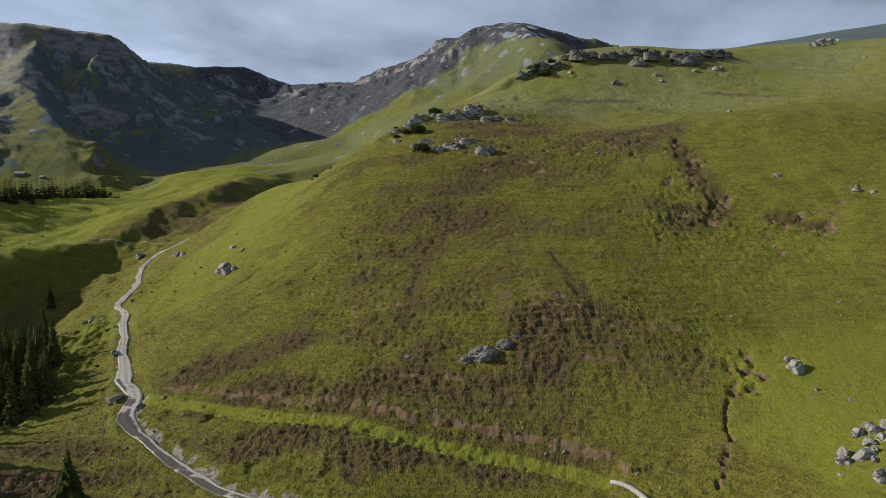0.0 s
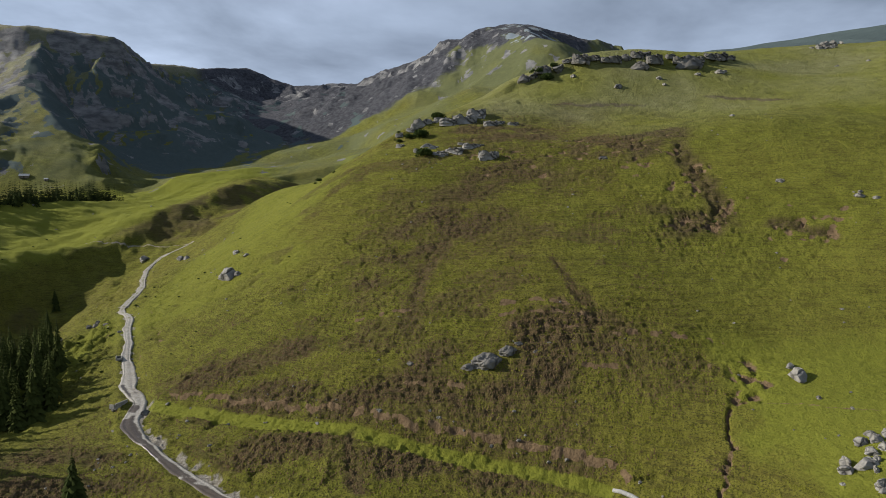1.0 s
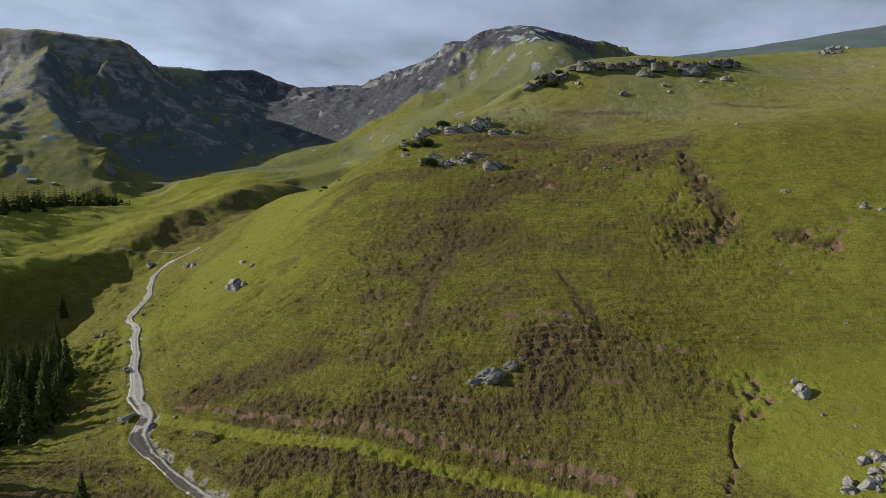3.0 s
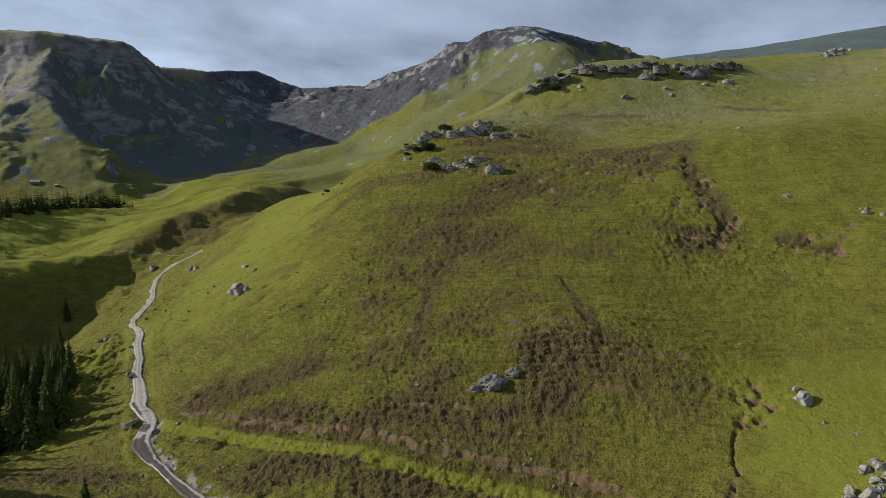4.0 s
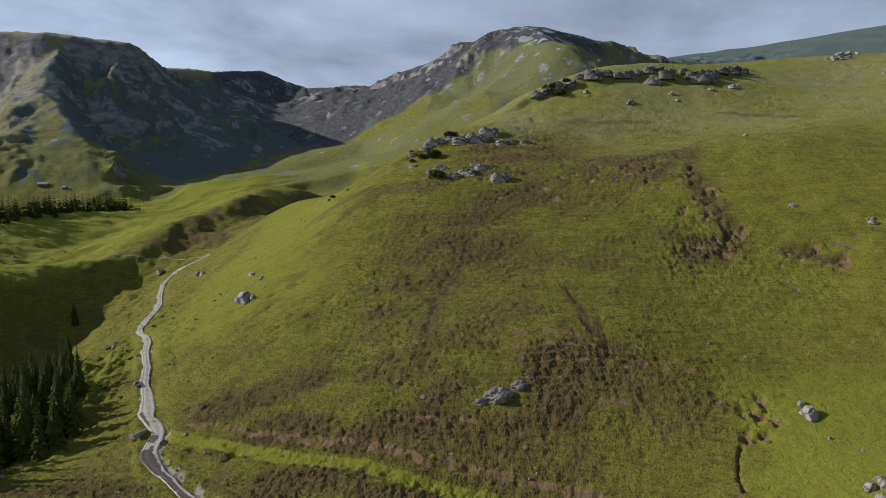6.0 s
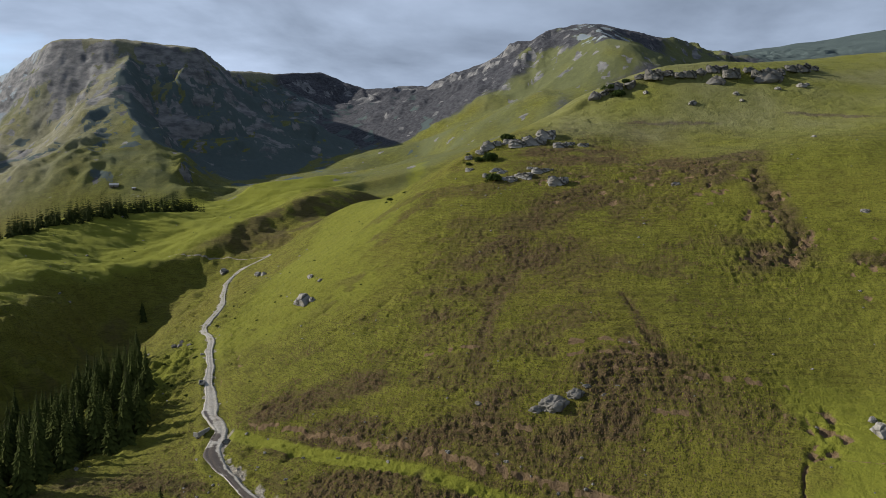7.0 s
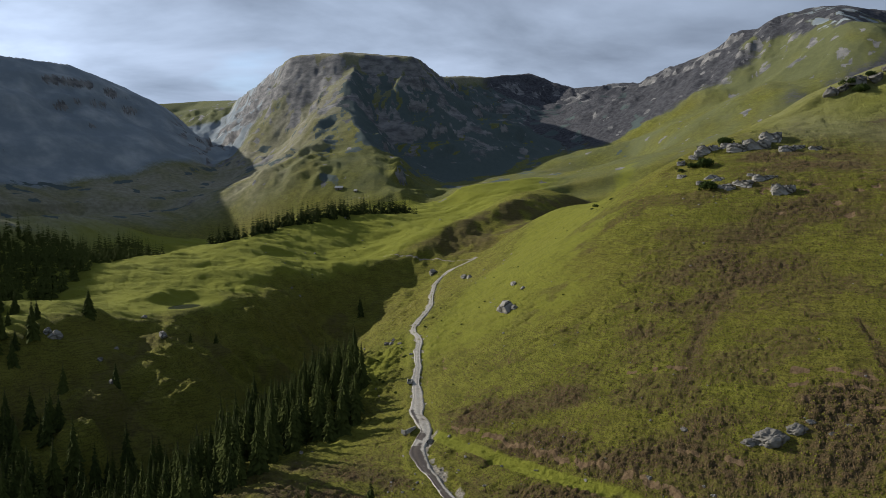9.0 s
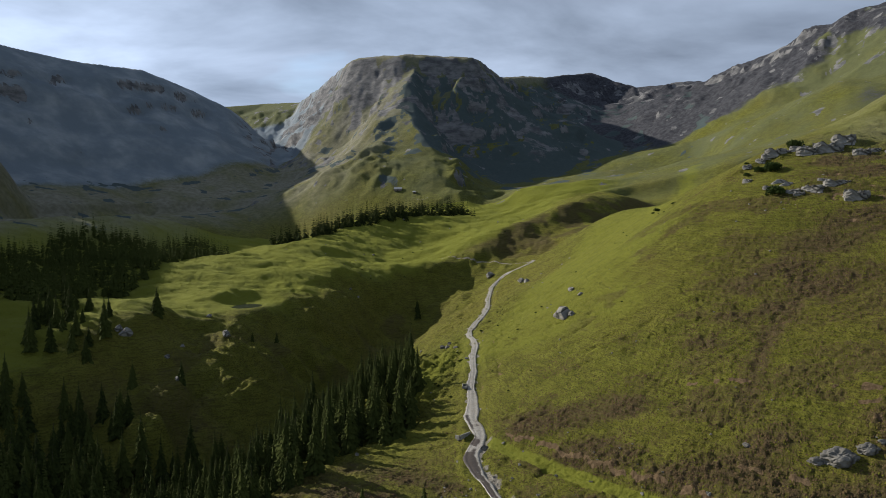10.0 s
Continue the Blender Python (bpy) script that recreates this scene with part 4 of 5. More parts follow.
RIM_LOW = [(118.7, 399.8, 4), (120.2, 394, 3.6), (142.2, 405, 4.1), (156.4, 409.8, 5.6), (94.4, 393, 5.8), (72.2, 407, 5), (160, 412, 3.5), (130.6, 325.4, 2.8), (122.6, 260, 2.8), (141.5, 242, 3.1), (145.5, 239, 2.7), (143, 244, 2), (254.6, 485, 5.3), (254.4, 479, 4.4), (257, 436, 2.8), (238.6, 437, 2.8)]
OUT_TOP = [(-17.6, 354, 3.6), (-15, 355, 4.2), (-12, 356, 7), (-7.7, 356, 4), (-3, 357, 5), (1, 354.8, 7), (8.8, 358, 9.5), (15.7, 363, 7.5), (22, 352, 5.5), (27, 356, 4), (33.5, 354.7, 4.4), (-21.4, 331, 3), (-23, 350, 3)]
OUT_LOW = [(-12.4, 318, 3.6), (-8.8, 323, 4.2), (-5.7, 320, 4), (-3, 312, 4.6), (-1, 310, 3.5), (4, 313, 6.5), (10.8, 316.5, 6), (14.6, 317, 3.6), (18, 305, 7), (7, 321, 3)]
FACE = [(66, 295, 4.8), (-9.7, 188.3, 2.4), (24.5, 187, 1.7), (28.2, 189, 1.4), (35, 190, 1.2), (18.7, 191.5, 1.4)]
OUTCROP = [(10.8, 185.6, 9.0), (16.8, 187.6, 5.2), (6.2, 184.2, 4.0), (19.8, 189.6, 2.6)]
LONE_ROCKS = [(-84.4, 273, 7.6), (-88.3, 275, 3), (-80.5, 271, 3), (-156, 411, 5), (-150, 406, 4), (-88.4, 295.5, 3.2), (-81.3, 285.5, 2.4), (86.3, 169.3, 4.4), (86.5, 174, 2.1), (86.3, 160, 1.3), (-208, 484, 6.5)]
FIELD = [(78.9, 136.1, 2.4), (78.4, 133.8, 3.3), (85, 141.3, 3.1), (88, 143, 2.3), (88.1, 140.4, 3.2), (87.9, 137.7, 2.7), (85.1, 137.1, 2.7), (82.2, 134.1, 4.1), (82.6, 131.4, 1.7), (84.3, 134.6, 1.8), (80.5, 126.5, 2.3), (80.2, 125, 1.9), (75.5, 130.2, 1.1), (90.5, 141.5, 2.4), (90, 138.5, 2)]
SIDE = [(-85.2, 196.3, 2.6), (-96.5, 201.5, 2), (-151, 294, 2.4), (-145.7, 290, 3.1), (-140, 286, 2.3), (-148, 296, 2)]
VALLEY = [(-262.6, 266.4, 5.5), (-291, 229, 5.9), (-295, 228.3, 3.9), (-251, 224, 3.2), (-272.6, 237, 2.3), (-274, 248, 2.3), (-290, 281.5, 3.1), (-129.5, 190, 1.7), (-127, 192.5, 1.3)]
strew(RIM, DARK_LEDGES + DARK_BIG[:2], "weathered grey limestone block on the grassy rim", "rim rocks", sink=0.2, seed=2, squash=1.0, turn=16, grow=1.15)
STACK = [(254, 483, 6), (250, 480, 4.5), (258, 481, 5), (262, 484, 3.5), (246, 483, 2.8), (252, 486, 4)]
strew(STACK, LEDGES + PALE_BIG[:2], "pale broken limestone block on the hill crest", "crest rocks", sink=0.1, seed=15, turn=60)
strew(RIM_LOW, PALE_BIG, "grey limestone boulder half sunk in turf", "scattered boulders", sink=0.12, seed=3, squash=0.7)
strew(OUT_TOP, LEDGES + PALE_BIG[:1], "pale limestone outcrop block among dwarf pine", "outcrop rocks", sink=0.24, seed=4, squash=1.0, turn=20, grow=1.25)
strew(OUT_LOW, LEDGES + PALE_BIG[:1], "pale limestone outcrop block on the brow", "outcrop rocks", sink=0.22, seed=5, squash=0.9, turn=20, grow=1.2)
strew(FACE, DARK_BIG, "grey limestone boulder among brown heath", "boulders in the heath", sink=0.27, seed=6, squash=0.6)
strew(OUTCROP, [crag_mesh(90), crag_mesh(91), crag_mesh(92)], "low cracked grey limestone outcrop in brown heath", "outcrop in the heath", sink=0.06, seed=9, squash=0.95, turn=12)
strew(LONE_ROCKS, PALE_BIG, "pale grey boulder on open grass", "boulders on grass", sink=0.06, seed=8)
strew(FIELD, PALE_BIG, "whitish limestone boulder in bright green pasture", "pasture boulders", sink=0.12, seed=7)
strew(SIDE, DARK_BIG, "dark grey stone beside the track", "trackside stones", sink=0.12, seed=9)
strew(VALLEY, PALE_BIG, "pale boulder on the shaded valley side", "valley boulders", sink=0.1, seed=10)
crown_rocks = [(258, 492, 4), (262, 494, 5), (267, 496, 5.5), (272, 495, 4), (264, 499, 4)]
strew(crown_rocks, PALE_BIG, "pale limestone pile on the hilltop", "hilltop rocks", sink=0.0, seed=11)
rng = random.Random(5)
small = [(rng.uniform(-100, 150), rng.uniform(140, 330), rng.choice((0.5, 0.6, 0.8, 1.1))) for _ in range(110)]
small += [(rng.gauss(-80, 9), rng.gauss(178, 8), rng.choice((0.5, 0.7, 1.0))) for _ in range(20)]
small += [(rng.gauss(-64, 9), rng.gauss(173, 7), rng.choice((0.5, 0.8, 1.1))) for _ in range(20)]
small += [(x + rng.gauss(2, 5), y + rng.gauss(4, 3), rng.choice((0.5, 0.8, 1.2))) for x, y in PATH for _ in range(3)]
small += [(rng.uniform(-185, -120), rng.uniform(225, 420), rng.choice((0.8, 1.2, 1.8))) for _ in range(34)]
small += [(rng.uniform(-420, -220), rng.uniform(380, 640), rng.choice((1.2, 1.6, 2.4))) for _ in range(30)]
small = [s for s in small if to_line(np.array([s[0]]), np.array([s[1]]), TRACK_LINE)[0][0] > 2.6]
strew(small, PALE_SMALL, "small grey stone lying in the turf", "loose stones", name="stone", sink=0.15, seed=12)


# ---- spruces ----
def crown_mesh(seed, height, reach, levels, spokes):
    """Drooping whorls of fanned boughs that thin out to a leader."""
    rng = random.Random(seed)
    v, f = [], []
    lean = rng.uniform(-0.02, 0.02)
    for k in range(levels):
        t = (k + rng.uniform(-0.2, 0.2)) / levels
        z = height * (0.07 + 0.91 * t)
        r = reach * (1 - t) ** 0.95 * rng.uniform(0.82, 1.12) + 0.05 * min(reach, 1)
        n = max(4, round(spokes * (1 - 0.45 * t)))
        a0 = rng.uniform(0, 6.28)
        for s in range(n):
            a = a0 + 6.283 * s / n + rng.uniform(-0.25, 0.25)
            rr = r * rng.uniform(0.6, 1.15)
            wide, drop = rr * rng.uniform(0.26, 0.40) + 0.03 * min(reach, 1), rr * rng.uniform(0.45, 0.85)
            ca, sa = math.cos(a), math.sin(a)

            def at(d, w, h):
                return (ca * d - sa * w + lean * h, sa * d + ca * w, h)
            b = len(v)
            v += [at(0.03, 0, z + 0.16 * rr), at(rr * 0.55, -wide, z - drop * 0.75), at(rr * 0.60, 0, z - drop * 0.20), at(rr * 0.55, wide, z - drop * 0.75),
                  at(rr, -wide * 0.32, z - drop * 1.1), at(rr * 1.04, wide * 0.25, z - drop * 0.95)]
            f += [(b, b + 1, b + 2), (b, b + 2, b + 3), (b + 1, b + 4, b + 2), (b + 2, b + 5, b + 3), (b + 2, b + 4, b + 5)]
    b = len(v)
    k = 0.006 * height
    v += [(k, 0, height * 0.9), (-k / 2, 0.9 * k, height * 0.9), (-k / 2, -0.9 * k, height * 0.9), (lean * height, 0, height * 1.03)]
    f += [(b, b + 1, b + 3), (b + 1, b + 2, b + 3), (b + 2, b, b + 3)]
    return v, f


def trunk_mesh(height):
    v, f = [], []
    for k, t in enumerate((0, 0.04, 0.3, 0.65, 0.97)):
        r = height * (0.024 if k == 0 else 0.016) * (1 - t) + 0.02
        v += [(r * math.cos(a * 1.0472), r * math.sin(a * 1.0472), height * t - (0.6 if k == 0 else 0)) for a in range(6)]
    for k in range(4):
        f += [(k * 6 + a, k * 6 + (a + 1) % 6, k * 6 + 6 + (a + 1) % 6, k * 6 + 6 + a) for a in range(6)]
    return mesh_of("trunk", v, f, BARK, True)


def spruce(seed, height, reach):
    tree = new("spruce")
    part("trunk", trunk_mesh(height), tree)
    part("crown", mesh_of("crown", *crown_mesh(seed, height, reach, round(10 + height * 0.9), 10), NEEDLES), tree)
    return tree


KINDS = [spruce(100 + s, h, r) for s, (h, r) in enumerate([(23, 3.9), (20, 3.7), (17, 3.4), (13, 2.9), (9, 2.4), (21, 4.2), (15, 4.3)])]


def inside(x, y, poly):
    odd = False
    for (ax, ay), (bx, by) in zip(poly, poly[1:] + poly[:1]):
        if (ay > y) != (by > y) and x < (bx - ax) * (y - ay) / (by - ay) + ax:
            odd = not odd
    return odd


def sow(poly, count, gap, rng, tries=6000):
    xs, ys = [p[0] for p in poly], [p[1] for p in poly]
    spots = []
    for _ in range(tries):
        x, y = rng.uniform(min(xs), max(xs)), rng.uniform(min(ys), max(ys))
        if inside(x, y, poly) and all((x - a) ** 2 + (y - b) ** 2 > gap * gap for a, b in spots):
            spots.append((x, y))
            if len(spots) == count:
                break
    return spots


rng = random.Random(77)
GULLY_WOOD = [(-192, 332), (-174, 303), (-150, 268), (-130, 234), (-121, 214), (-124, 200), (-134, 187), (-131, 166), (-136, 140), (-255, 125), (-252, 146), (-241, 164), (-231, 188), (-219, 206), (-208, 222), (-200, 240), (-206, 272), (-214, 320)]
plan = [(x, y, rng.choices(range(6), (4, 5, 4, 2, 0.6, 3))[0], rng.uniform(0.85, 1.12)) for x, y in sow(GULLY_WOOD, 225, 3.6, rng)]
BANK_WOOD = [(-345, 205), (-300, 190), (-285, 205), (-300, 232), (-350, 240)]
plan += [(x, y, rng.choice((1, 2, 3, 4)), rng.uniform(0.8, 1.05)) for x, y in sow(BANK_WOOD, 22, 6.0, rng)]
SLOPE_WOOD = [(-300, 176), (-257, 204), (-246, 192), (-262, 158), (-300, 150)]
plan += [(x, y, rng.choice((0, 1, 2, 3)), rng.uniform(0.75, 1.0)) for x, y in sow(SLOPE_WOOD, 26, 6.0, rng)]
plan += [(-296, 252, 6, 0.95), (-300, 224, 3, 0.8), (-292, 208, 3, 1.0), (-244, 436, 3, 0.95), (-247, 440, 4, 1.0), (-85, 156, 6, 1.03), (-106, 158, 4, 0.8), (-150, 262, 4, 0.6), (-141, 250, 4, 0.55),
         (-133, 232, 4, 0.5), (-152, 240, 4, 0.8), (-258, 300, 4, 0.8), (-262, 285, 4, 0.6), (-250, 225, 3, 0.9), (-270, 215, 2, 0.8)]
filler = [p for p in sow(GULLY_WOOD, 270, 3.2, random.Random(31)) if all((p[0] - q[0]) ** 2 + (p[1] - q[1]) ** 2 > 4 for q in plan)]
LABELS = ("tall dark green spruce in the gully wood", "young dark green spruce on the open slope")
for (x, y, k, s), z in zip(plan, heights(plan)):
    t = copy_thing(KINDS[k], pose(x, y, z - 0.1, 0, 0, (x * 37 + y * 91) % 360) @ Matrix.Scale(s, 4))
    t.scale = (s, s, s)
    tagged(t, LABELS[0] if k in (0, 1, 2, 5) else LABELS[1], "tree", "gully spruces")
for k in KINDS:
    for o in (*k.children, k):
        bpy.data.objects.remove(o)


def wood(name, spots, label, lo, hi, seed, levels=9, spokes=6):
    """A far stand of spruces in one mesh."""
    rng = random.Random(seed)
    stock = [tuple(np.array(a, dtype=t) for a, t in zip(crown_mesh(300 + s, 1.0, 0.165, levels, spokes), (float, int))) for s in range(4)]
    vs, fs, n = [], [], 0
    for (x, y), z in zip(spots, heights(spots)):
        v, f = rng.choice(stock)
        h, a, fat = rng.uniform(lo, hi), rng.uniform(0, 6.28), rng.uniform(0.9, 1.3)
        c, s = math.cos(a), math.sin(a)
        q = np.stack([(v[:, 0] * c - v[:, 1] * s) * h * fat + x, (v[:, 0] * s + v[:, 1] * c) * h * fat + y, v[:, 2] * h + z - 0.3], -1)
        vs.append(q)
        fs.append(f + n)
        n += len(v)
    ob = new(name, grid_mesh(name, np.concatenate(vs), np.concatenate(fs)))
    ob.data.polygons.foreach_set("use_smooth", np.zeros(len(ob.data.polygons), bool))
    ob.data.materials.append(NEEDLES)
    return tagged(ob, label, "wood", kind="stuff")


wood("spruce_thicket", filler, "dense dark spruce thicket filling the gully", 12, 20, 3, 18, 8)
rng = random.Random(9)
belt = []
for _ in range(230):
    t, back = rng.random(), 6 + 26 * rng.random() ** 1.4
    x, y = np.interp(t, (0, 0.15, 0.3, 0.5, 0.75, 1), (-412, -384, -378, -360, -330, -306)), np.interp(t, (0, 0.15, 0.3, 0.5, 0.75, 1), (474, 500, 526, 563, 613, 666))
    belt.append((x - 0.55 * back + rng.gauss(0, 3), y + 0.83 * back + rng.gauss(0, 3)))
wood("spruce_belt", belt, "dark belt of spruces behind the meadow", 13, 20, 1)
WEST_WOOD = [(-352, 226), (-384, 282), (-408, 335), (-428, 390), (-446, 440), (-500, 520), (-600, 580), (-640, 470), (-540, 320), (-430, 205), (-372, 190)]
wood("spruce_wood", sow(WEST_WOOD, 760, 4.0, rng, 9000), "shaded spruce wood below the mountain", 14, 22, 2)


# ---- dwarf pine and juniper ----
def bush_mesh(seed, material, tufts, spread=1.0):
    rng = random.Random(seed)
    lumps = [(spread * rng.uniform(-0.32, 0.32), spread * rng.uniform(-0.25, 0.25), rng.uniform(0.05, 0.2), rng.uniform(0.2, 0.32)) for _ in range(7)]
    v, f = [], []
    for _ in range(tufts):
        cx, cy, cz, r = rng.choice(lumps)
        d = Vector((rng.gauss(0, 1), rng.gauss(0, 1), abs(rng.gauss(0.2, 0.9)))).normalized()
        p = Vector((cx, cy, cz)) + d * r * rng.uniform(0.75, 1.02)
        tip = p + (d + Vector((0, 0, 0.7))).normalized() * rng.uniform(0.05, 0.11)
        e = d.orthogonal().normalized()
        g = d.cross(e)
        w, a = rng.uniform(0.025, 0.05), rng.uniform(0, 6.28)
        b = len(v)
        for k in range(3):
            v.append(p + (e * math.cos(a + k * 2.09) + g * math.sin(a + k * 2.09)) * w)
        v.append(tip)
        f += [(b, b + 1, b + 3), (b + 1, b + 2, b + 3), (b + 2, b, b + 3)]
    return mesh_of("dwarf_pine", v, f, material)


BUSHES = [bush_mesh(s, PINE, 620) for s in range(4)]
SMALL_BUSHES = [bush_mesh(s + 10, PINE, 230, 0.6) for s in range(4)]
bushes = [(-13.2, 337, 8.5), (-9, 311, 8), (-3.5, 359.5, 7.5), (-17, 340, 5), (52, 412, 8), (58.5, 407, 8.5), (-70, 392, 3.5), (-73, 396, 3), (-60, 380, 3), (-23.3, 353, 3), (-22, 338, 3.2),
          (87, 245, 2.4), (94, 246.4, 2.4), (91, 243, 2.2), (-146, 246, 4), (-138, 240, 3), (-140, 228, 3.2), (-129, 222, 3), (-133, 214, 2.6), (63, 415, 5)]
rng = random.Random(19)
bushes += [(rng.uniform(-150, -55), rng.uniform(225, 400), rng.uniform(0.8, 1.7)) for _ in range(34)]
bushes += [(rng.gauss(-133, 12), rng.gauss(245, 28), rng.uniform(1.2, 2.8)) for _ in range(22)]
bushes += [(rng.uniform(-300, -190), rng.uniform(420, 560), rng.uniform(1.0, 2.2)) for _ in range(24)]
bushes = [b for b in bushes if to_line(np.array([b[0]]), np.array([b[1]]), TRACK_LINE)[0][0] > 4]
rng = random.Random(21)
for (x, y, w), z in zip(bushes, heights(bushes)):
    ob = new("dwarf_pine", rng.choice(BUSHES if w > 3 else SMALL_BUSHES))
    ob.matrix_world = pose(x, y, z - 0.05 * w, 0, 0, rng.uniform(0, 360)) @ Matrix.Diagonal((w, w, w * (1.15 if w > 3 else 0.9), 1))
    tagged(ob, "low dense dark green dwarf pine bush", "bush", "dwarf pines")


# ---- tussocks of heather and grass over the hillside ----
def tussocks(name, x, y, z, material, low, high, label):
    """Squat four-sided clumps, each turned and sized by chance."""
    rng = np.random.default_rng(len(x))
    n = len(x)
    s, t = rng.uniform(low, high, n), rng.uniform(0, 6.283, n)
    v = np.zeros((n, 5, 3))
    for k in range(4):
        r = s * rng.uniform(0.35, 0.65, n)
        v[:, k] = np.stack([x + r * np.cos(t + k * 1.571), y + r * np.sin(t + k * 1.571), z - 0.12], -1)
    v[:, 4] = np.stack([x + s * rng.uniform(-0.15, 0.15, n), y + s * rng.uniform(-0.15, 0.15, n), z + s * rng.uniform(0.28, 0.6, n)], -1)
    i = np.arange(n)[:, None, None] * 5
    f = (i + np.array([[0, 1, 4], [1, 2, 4], [2, 3, 4], [3, 0, 4]])[None]).reshape(-1, 3)
    ob = new(name, grid_mesh(name, v.reshape(-1, 3), f))
    ob.data.materials.append(material)
    return tagged(ob, label, "grass", kind="stuff")


gen = np.random.default_rng(4)
COUNT = 560000
px, py = gen.uniform(-112, 168, COUNT), 128 + 255 * gen.random(COUNT) ** 1.3
pz, cover = on_sheet(px, py)
tread = pz / 1.45 + 0.6 * fbm(px, py, 30, 3, 33)
tread = tread - np.floor(tread)
heathy = np.clip(cover["heath"], 0, 1)
open_turf = (cover["gravel"] < 0.1) & (cover["lush"] < 0.42) & (cover["soil"] < 0.5)
patchy = ease(-0.35, 0.35, fbm(px, py, 18, 3, 92)) * ease(-95, -55, px - 0.3 * (py - 200)) * ease(390, 330, py)
dice = gen.random(COUNT)
brown = open_turf & (dice < 0.9 * heathy * (0.4 + 0.6 * (tread < 0.5)))
green = open_turf & ~brown & (dice > 1 - 0.5 * patchy * (0.2 + 0.8 * (tread < 0.45)))
HEATHER = leaf_material("heather_stems", (0.050, 0.036, 0.018), (0.118, 0.080, 0.042))
TUFT = leaf_material("tussock_grass", (0.094, 0.098, 0.013), (0.128, 0.128, 0.019))
tussocks("heather_tussocks", px[brown], py[brown], pz[brown], HEATHER, 0.25, 0.65, "brown heather and bilberry clumps on the slope")
tussocks("grass_tussocks", px[green], py[green], pz[green], TUFT, 0.25, 0.6, "olive tussock grass on the hillside")


# ---- made things ----
def box(bm, x0, y0, z0, x1, y1, z1):
    c = bmesh.ops.create_cube(bm, size=1)["verts"]
    bmesh.ops.scale(bm, vec=(x1 - x0, y1 - y0, z1 - z0), verts=c)
    bmesh.ops.translate(bm, vec=((x0 + x1) / 2, (y0 + y1) / 2, (z0 + z1) / 2), verts=c)


def solid(name, boxes, material, bevel=0.03):
    bm = bmesh.new()
    for b in boxes:
        box(bm, *b)
    bmesh.ops.bevel(bm, geom=bm.edges[:], offset=bevel, segments=1, affect="EDGES")
    me = bpy.data.meshes.new(name)
    bm.to_mesh(me)
    bm.free()
    me.materials.append(material)
    return me


# a bleached tree trunk by the foot of the green way
def log_mesh():
    rng = random.Random(3)
    line = [(36.1, 147.2), (37.6, 145.9), (39.2, 144), (40.6, 141.6), (41.6, 139), (42.3, 136)]
    z = heights(line)
    v, f = [], []
    for k, ((x, y), h) in enumerate(zip(line, z)):
        r = 0.42 + 0.06 * k
        a, b = line[max(k - 1, 0)], line[min(k + 1, len(line) - 1)]
        d = Vector((b[0] - a[0], b[1] - a[1], 0)).normalized()
        s = Vector((-d.y, d.x, 0))
        for q in range(10):
            t = q * 0.6283
            rr = r * (1 + 0.13 * noise.noise((k * 0.8, math.cos(t) * 1.3, math.sin(t) * 1.3)))
            v.append(Vector((x, y, h + r * 0.75)) + s * math.cos(t) * rr + Vector((0, 0, math.sin(t) * rr)))
    n = len(line)
    for k in range(n - 1):
        f += [(k * 10 + q, k * 10 + (q + 1) % 10, k * 10 + 10 + (q + 1) % 10, k * 10 + 10 + q) for q in range(10)]
    f += [tuple(range(9, -1, -1)), tuple(range((n - 1) * 10, n * 10))]
    return mesh_of("fallen_log", v, f, DEADWOOD, True)


tagged(new("fallen_log", log_mesh()), "bleached grey fallen tree trunk on grass", "log")

# a long concrete drinking trough at the track's edge
x, y = -112.2, 237.8
trough = new("water_trough")
trough.matrix_world = pose(x, y, on_ground(x, y) - 0.05, 0, 0, 24)
part("basin", solid("basin", [(-0.95, -2.2, 0, -0.7, 2.2, 0.95), (0.7, -2.2, 0, 0.95, 2.2, 0.8), (-0.7, -2.2, 0, 0.7, -1.95, 0.8), (-0.7, 1.95, 0, 0.7, 2.2, 0.8), (-0.7, -1.95, 0, 0.7, 1.95, 0.2)], CONCRETE), trough)
water_mat = Nodes("still_water", 0.08)
water_mat.done((0.03, 0.035, 0.03))
part("water", solid("water", [(-0.7, -1.95, 0.22, 0.7, 1.95, 0.55)], water_mat.mat, 0.005), trough, "dark still water")
tagged(trough, "long concrete drinking trough with dark water beside the track", "trough")

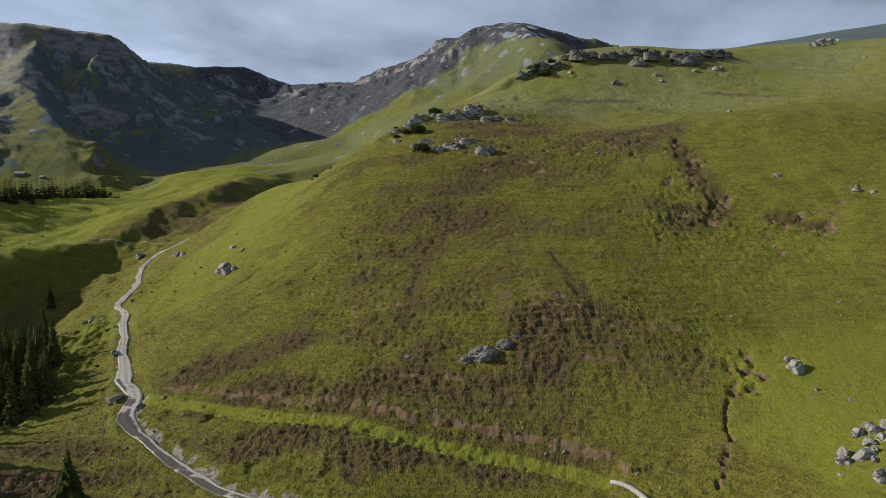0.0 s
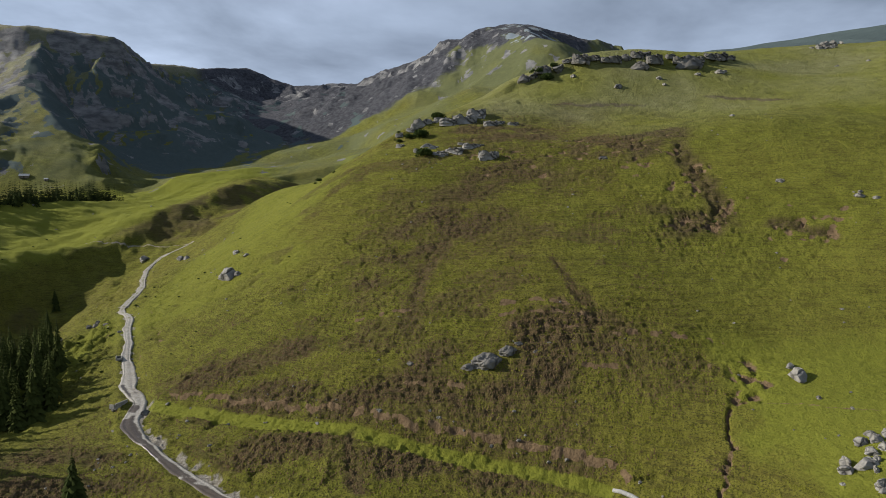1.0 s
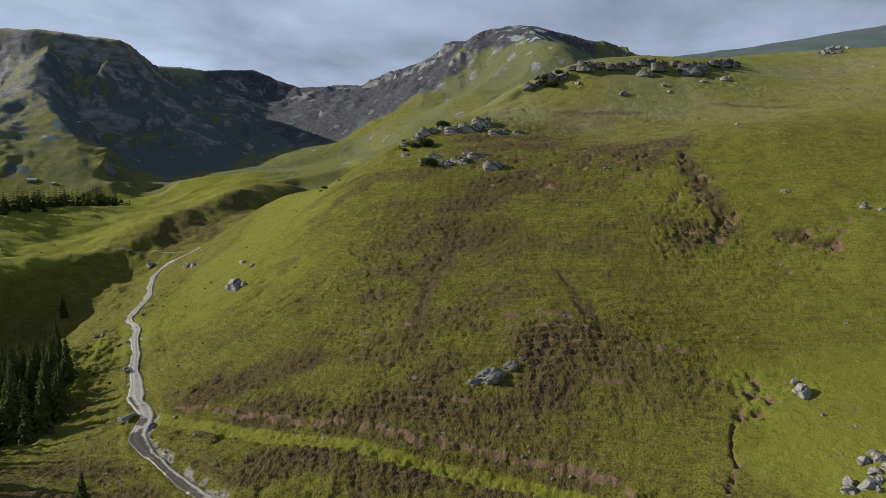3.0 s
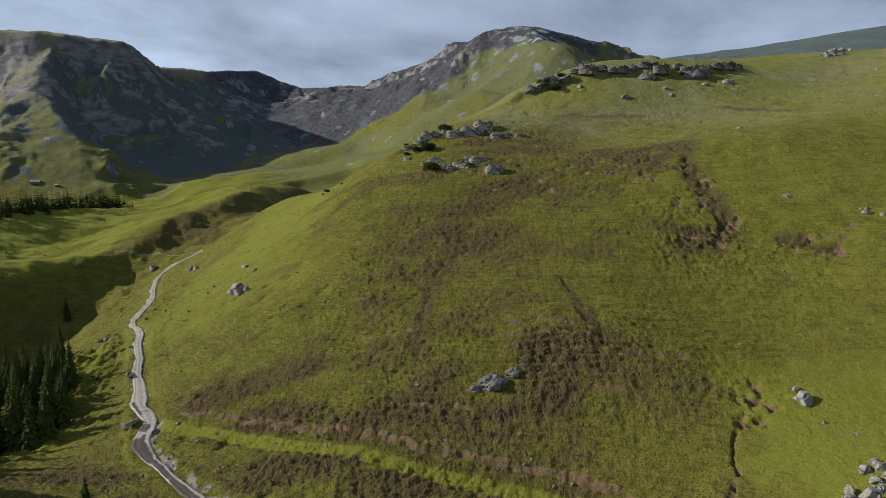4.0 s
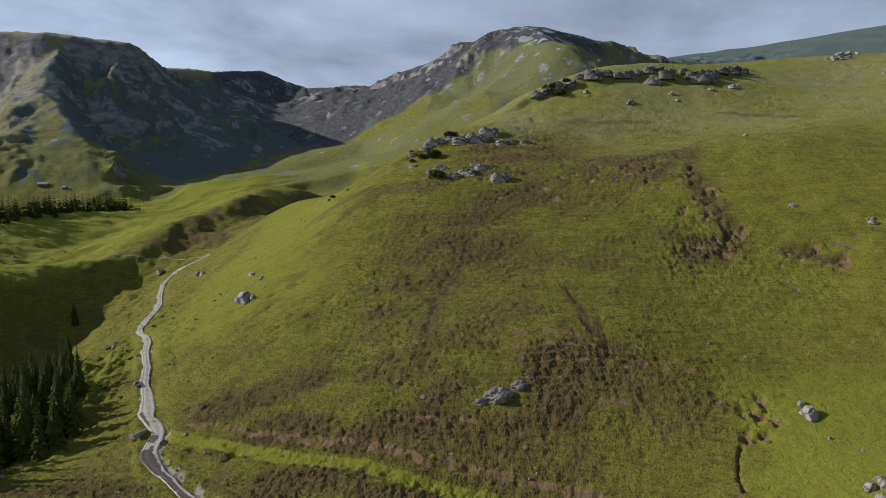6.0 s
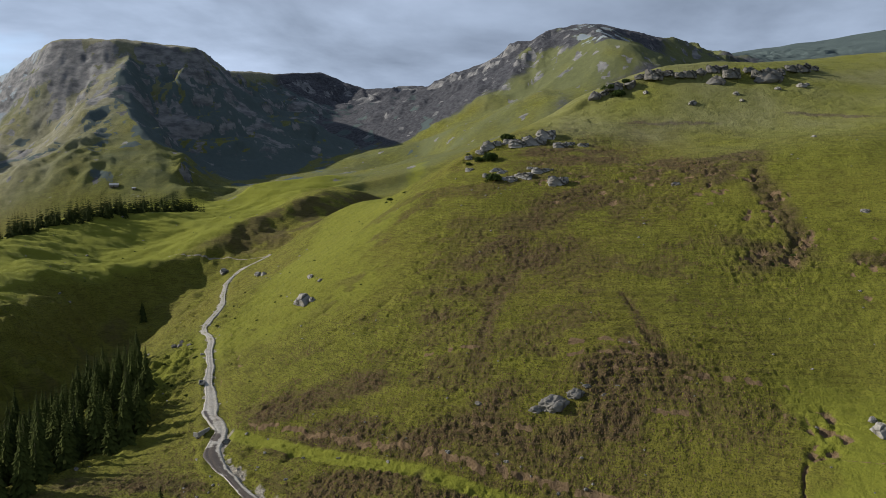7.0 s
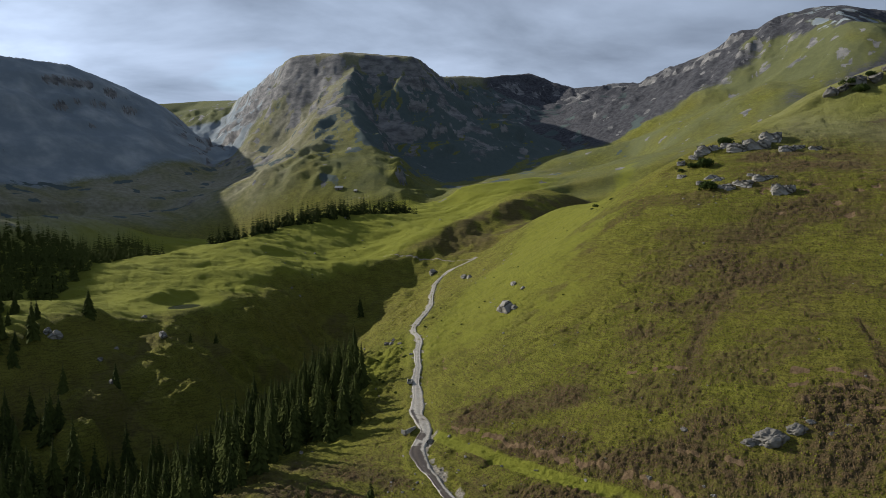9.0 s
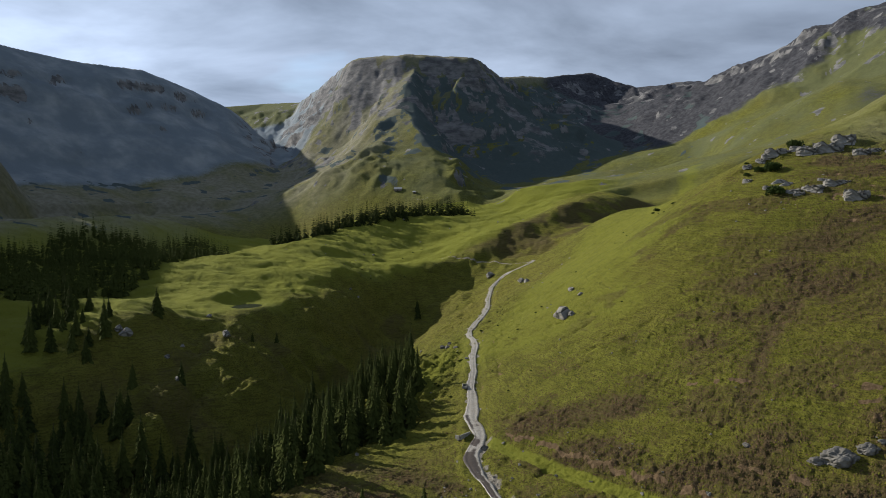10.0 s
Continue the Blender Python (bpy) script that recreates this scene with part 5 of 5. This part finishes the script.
# a culvert's head wall at the bend
x, y = -94.2, 200.6
wall = new("culvert_wall")
wall.matrix_world = pose(x, y, on_ground(x, y) - 0.4, 0, 0, -14)
part("head_wall", solid("head_wall", [(-0.2, -2.6, 0, 0.2, 2.4, 1.5)], CONCRETE), wall)
part("wing_wall", solid("wing_wall", [(-1.9, -2.95, 0, -0.2, -2.6, 1.25)], CONCRETE), wall)
tagged(wall, "low pale concrete culvert wall at the track bend", "wall")

# the tarn on the meadow
rim = [(POND[0] + POND[3] * (1.15 + 0.12 * math.sin(3 * a)) * math.cos(a), POND[1] + POND[4] * (1.15 + 0.1 * math.sin(2 * a + 1)) * math.sin(a), POND[2] - 0.1) for a in [k * 0.2618 for k in range(24)]]
tagged(new("pond", mesh_of("pond", rim, [tuple(range(24))], water_mat.mat)), "small grey pond in the meadow", "water", kind="structure")


def hut(x, y, wide, deep, tall, turn):
    h = new("mountain_hut")
    h.matrix_world = pose(x, y, on_ground(x, y) - 0.4, 0, 0, turn)
    part("wall", solid("wall", [(-wide / 2, -deep / 2, 0, wide / 2, deep / 2, tall)], PLANKS), h)
    w, d = wide / 2 + 0.5, deep / 2 + 0.6
    top = tall + deep * 0.42
    v = [(-w, -d, tall - 0.15), (w, -d, tall - 0.15), (w, 0, top), (-w, 0, top), (-w, d, tall - 0.15), (w, d, tall - 0.15)]
    v += [(a, b, c + 0.2) for a, b, c in v]
    part("roof", mesh_of("roof", v, [(6, 7, 8, 9), (9, 8, 11, 10), (3, 2, 1, 0), (4, 5, 2, 3), (0, 1, 7, 6), (5, 4, 10, 11), (1, 2, 8, 7), (2, 5, 11, 8), (3, 0, 6, 9), (4, 3, 9, 10)], TIN), h)
    gable = [(-wide / 2, -deep / 2, tall), (-wide / 2, deep / 2, tall), (-wide / 2, 0, top - 0.2), (wide / 2, -deep / 2, tall), (wide / 2, deep / 2, tall), (wide / 2, 0, top - 0.2)]
    part("gable", mesh_of("gable", gable, [(0, 2, 1), (3, 4, 5)], PLANKS), h)
    part("door", solid("door", [(-0.6, -deep / 2 - 0.06, 0.2, 0.6, -deep / 2 + 0.02, 2.3)], BARK), h)
    return h


tagged(hut(-489, 818, 10, 6, 2.6, 20), "low grey mountain hut with a tin roof on the slope", "hut", "mountain huts")
tagged(hut(-462, 815, 3.6, 3, 2.0, 5), "small grey shed beside the mountain hut", "hut", "mountain huts")
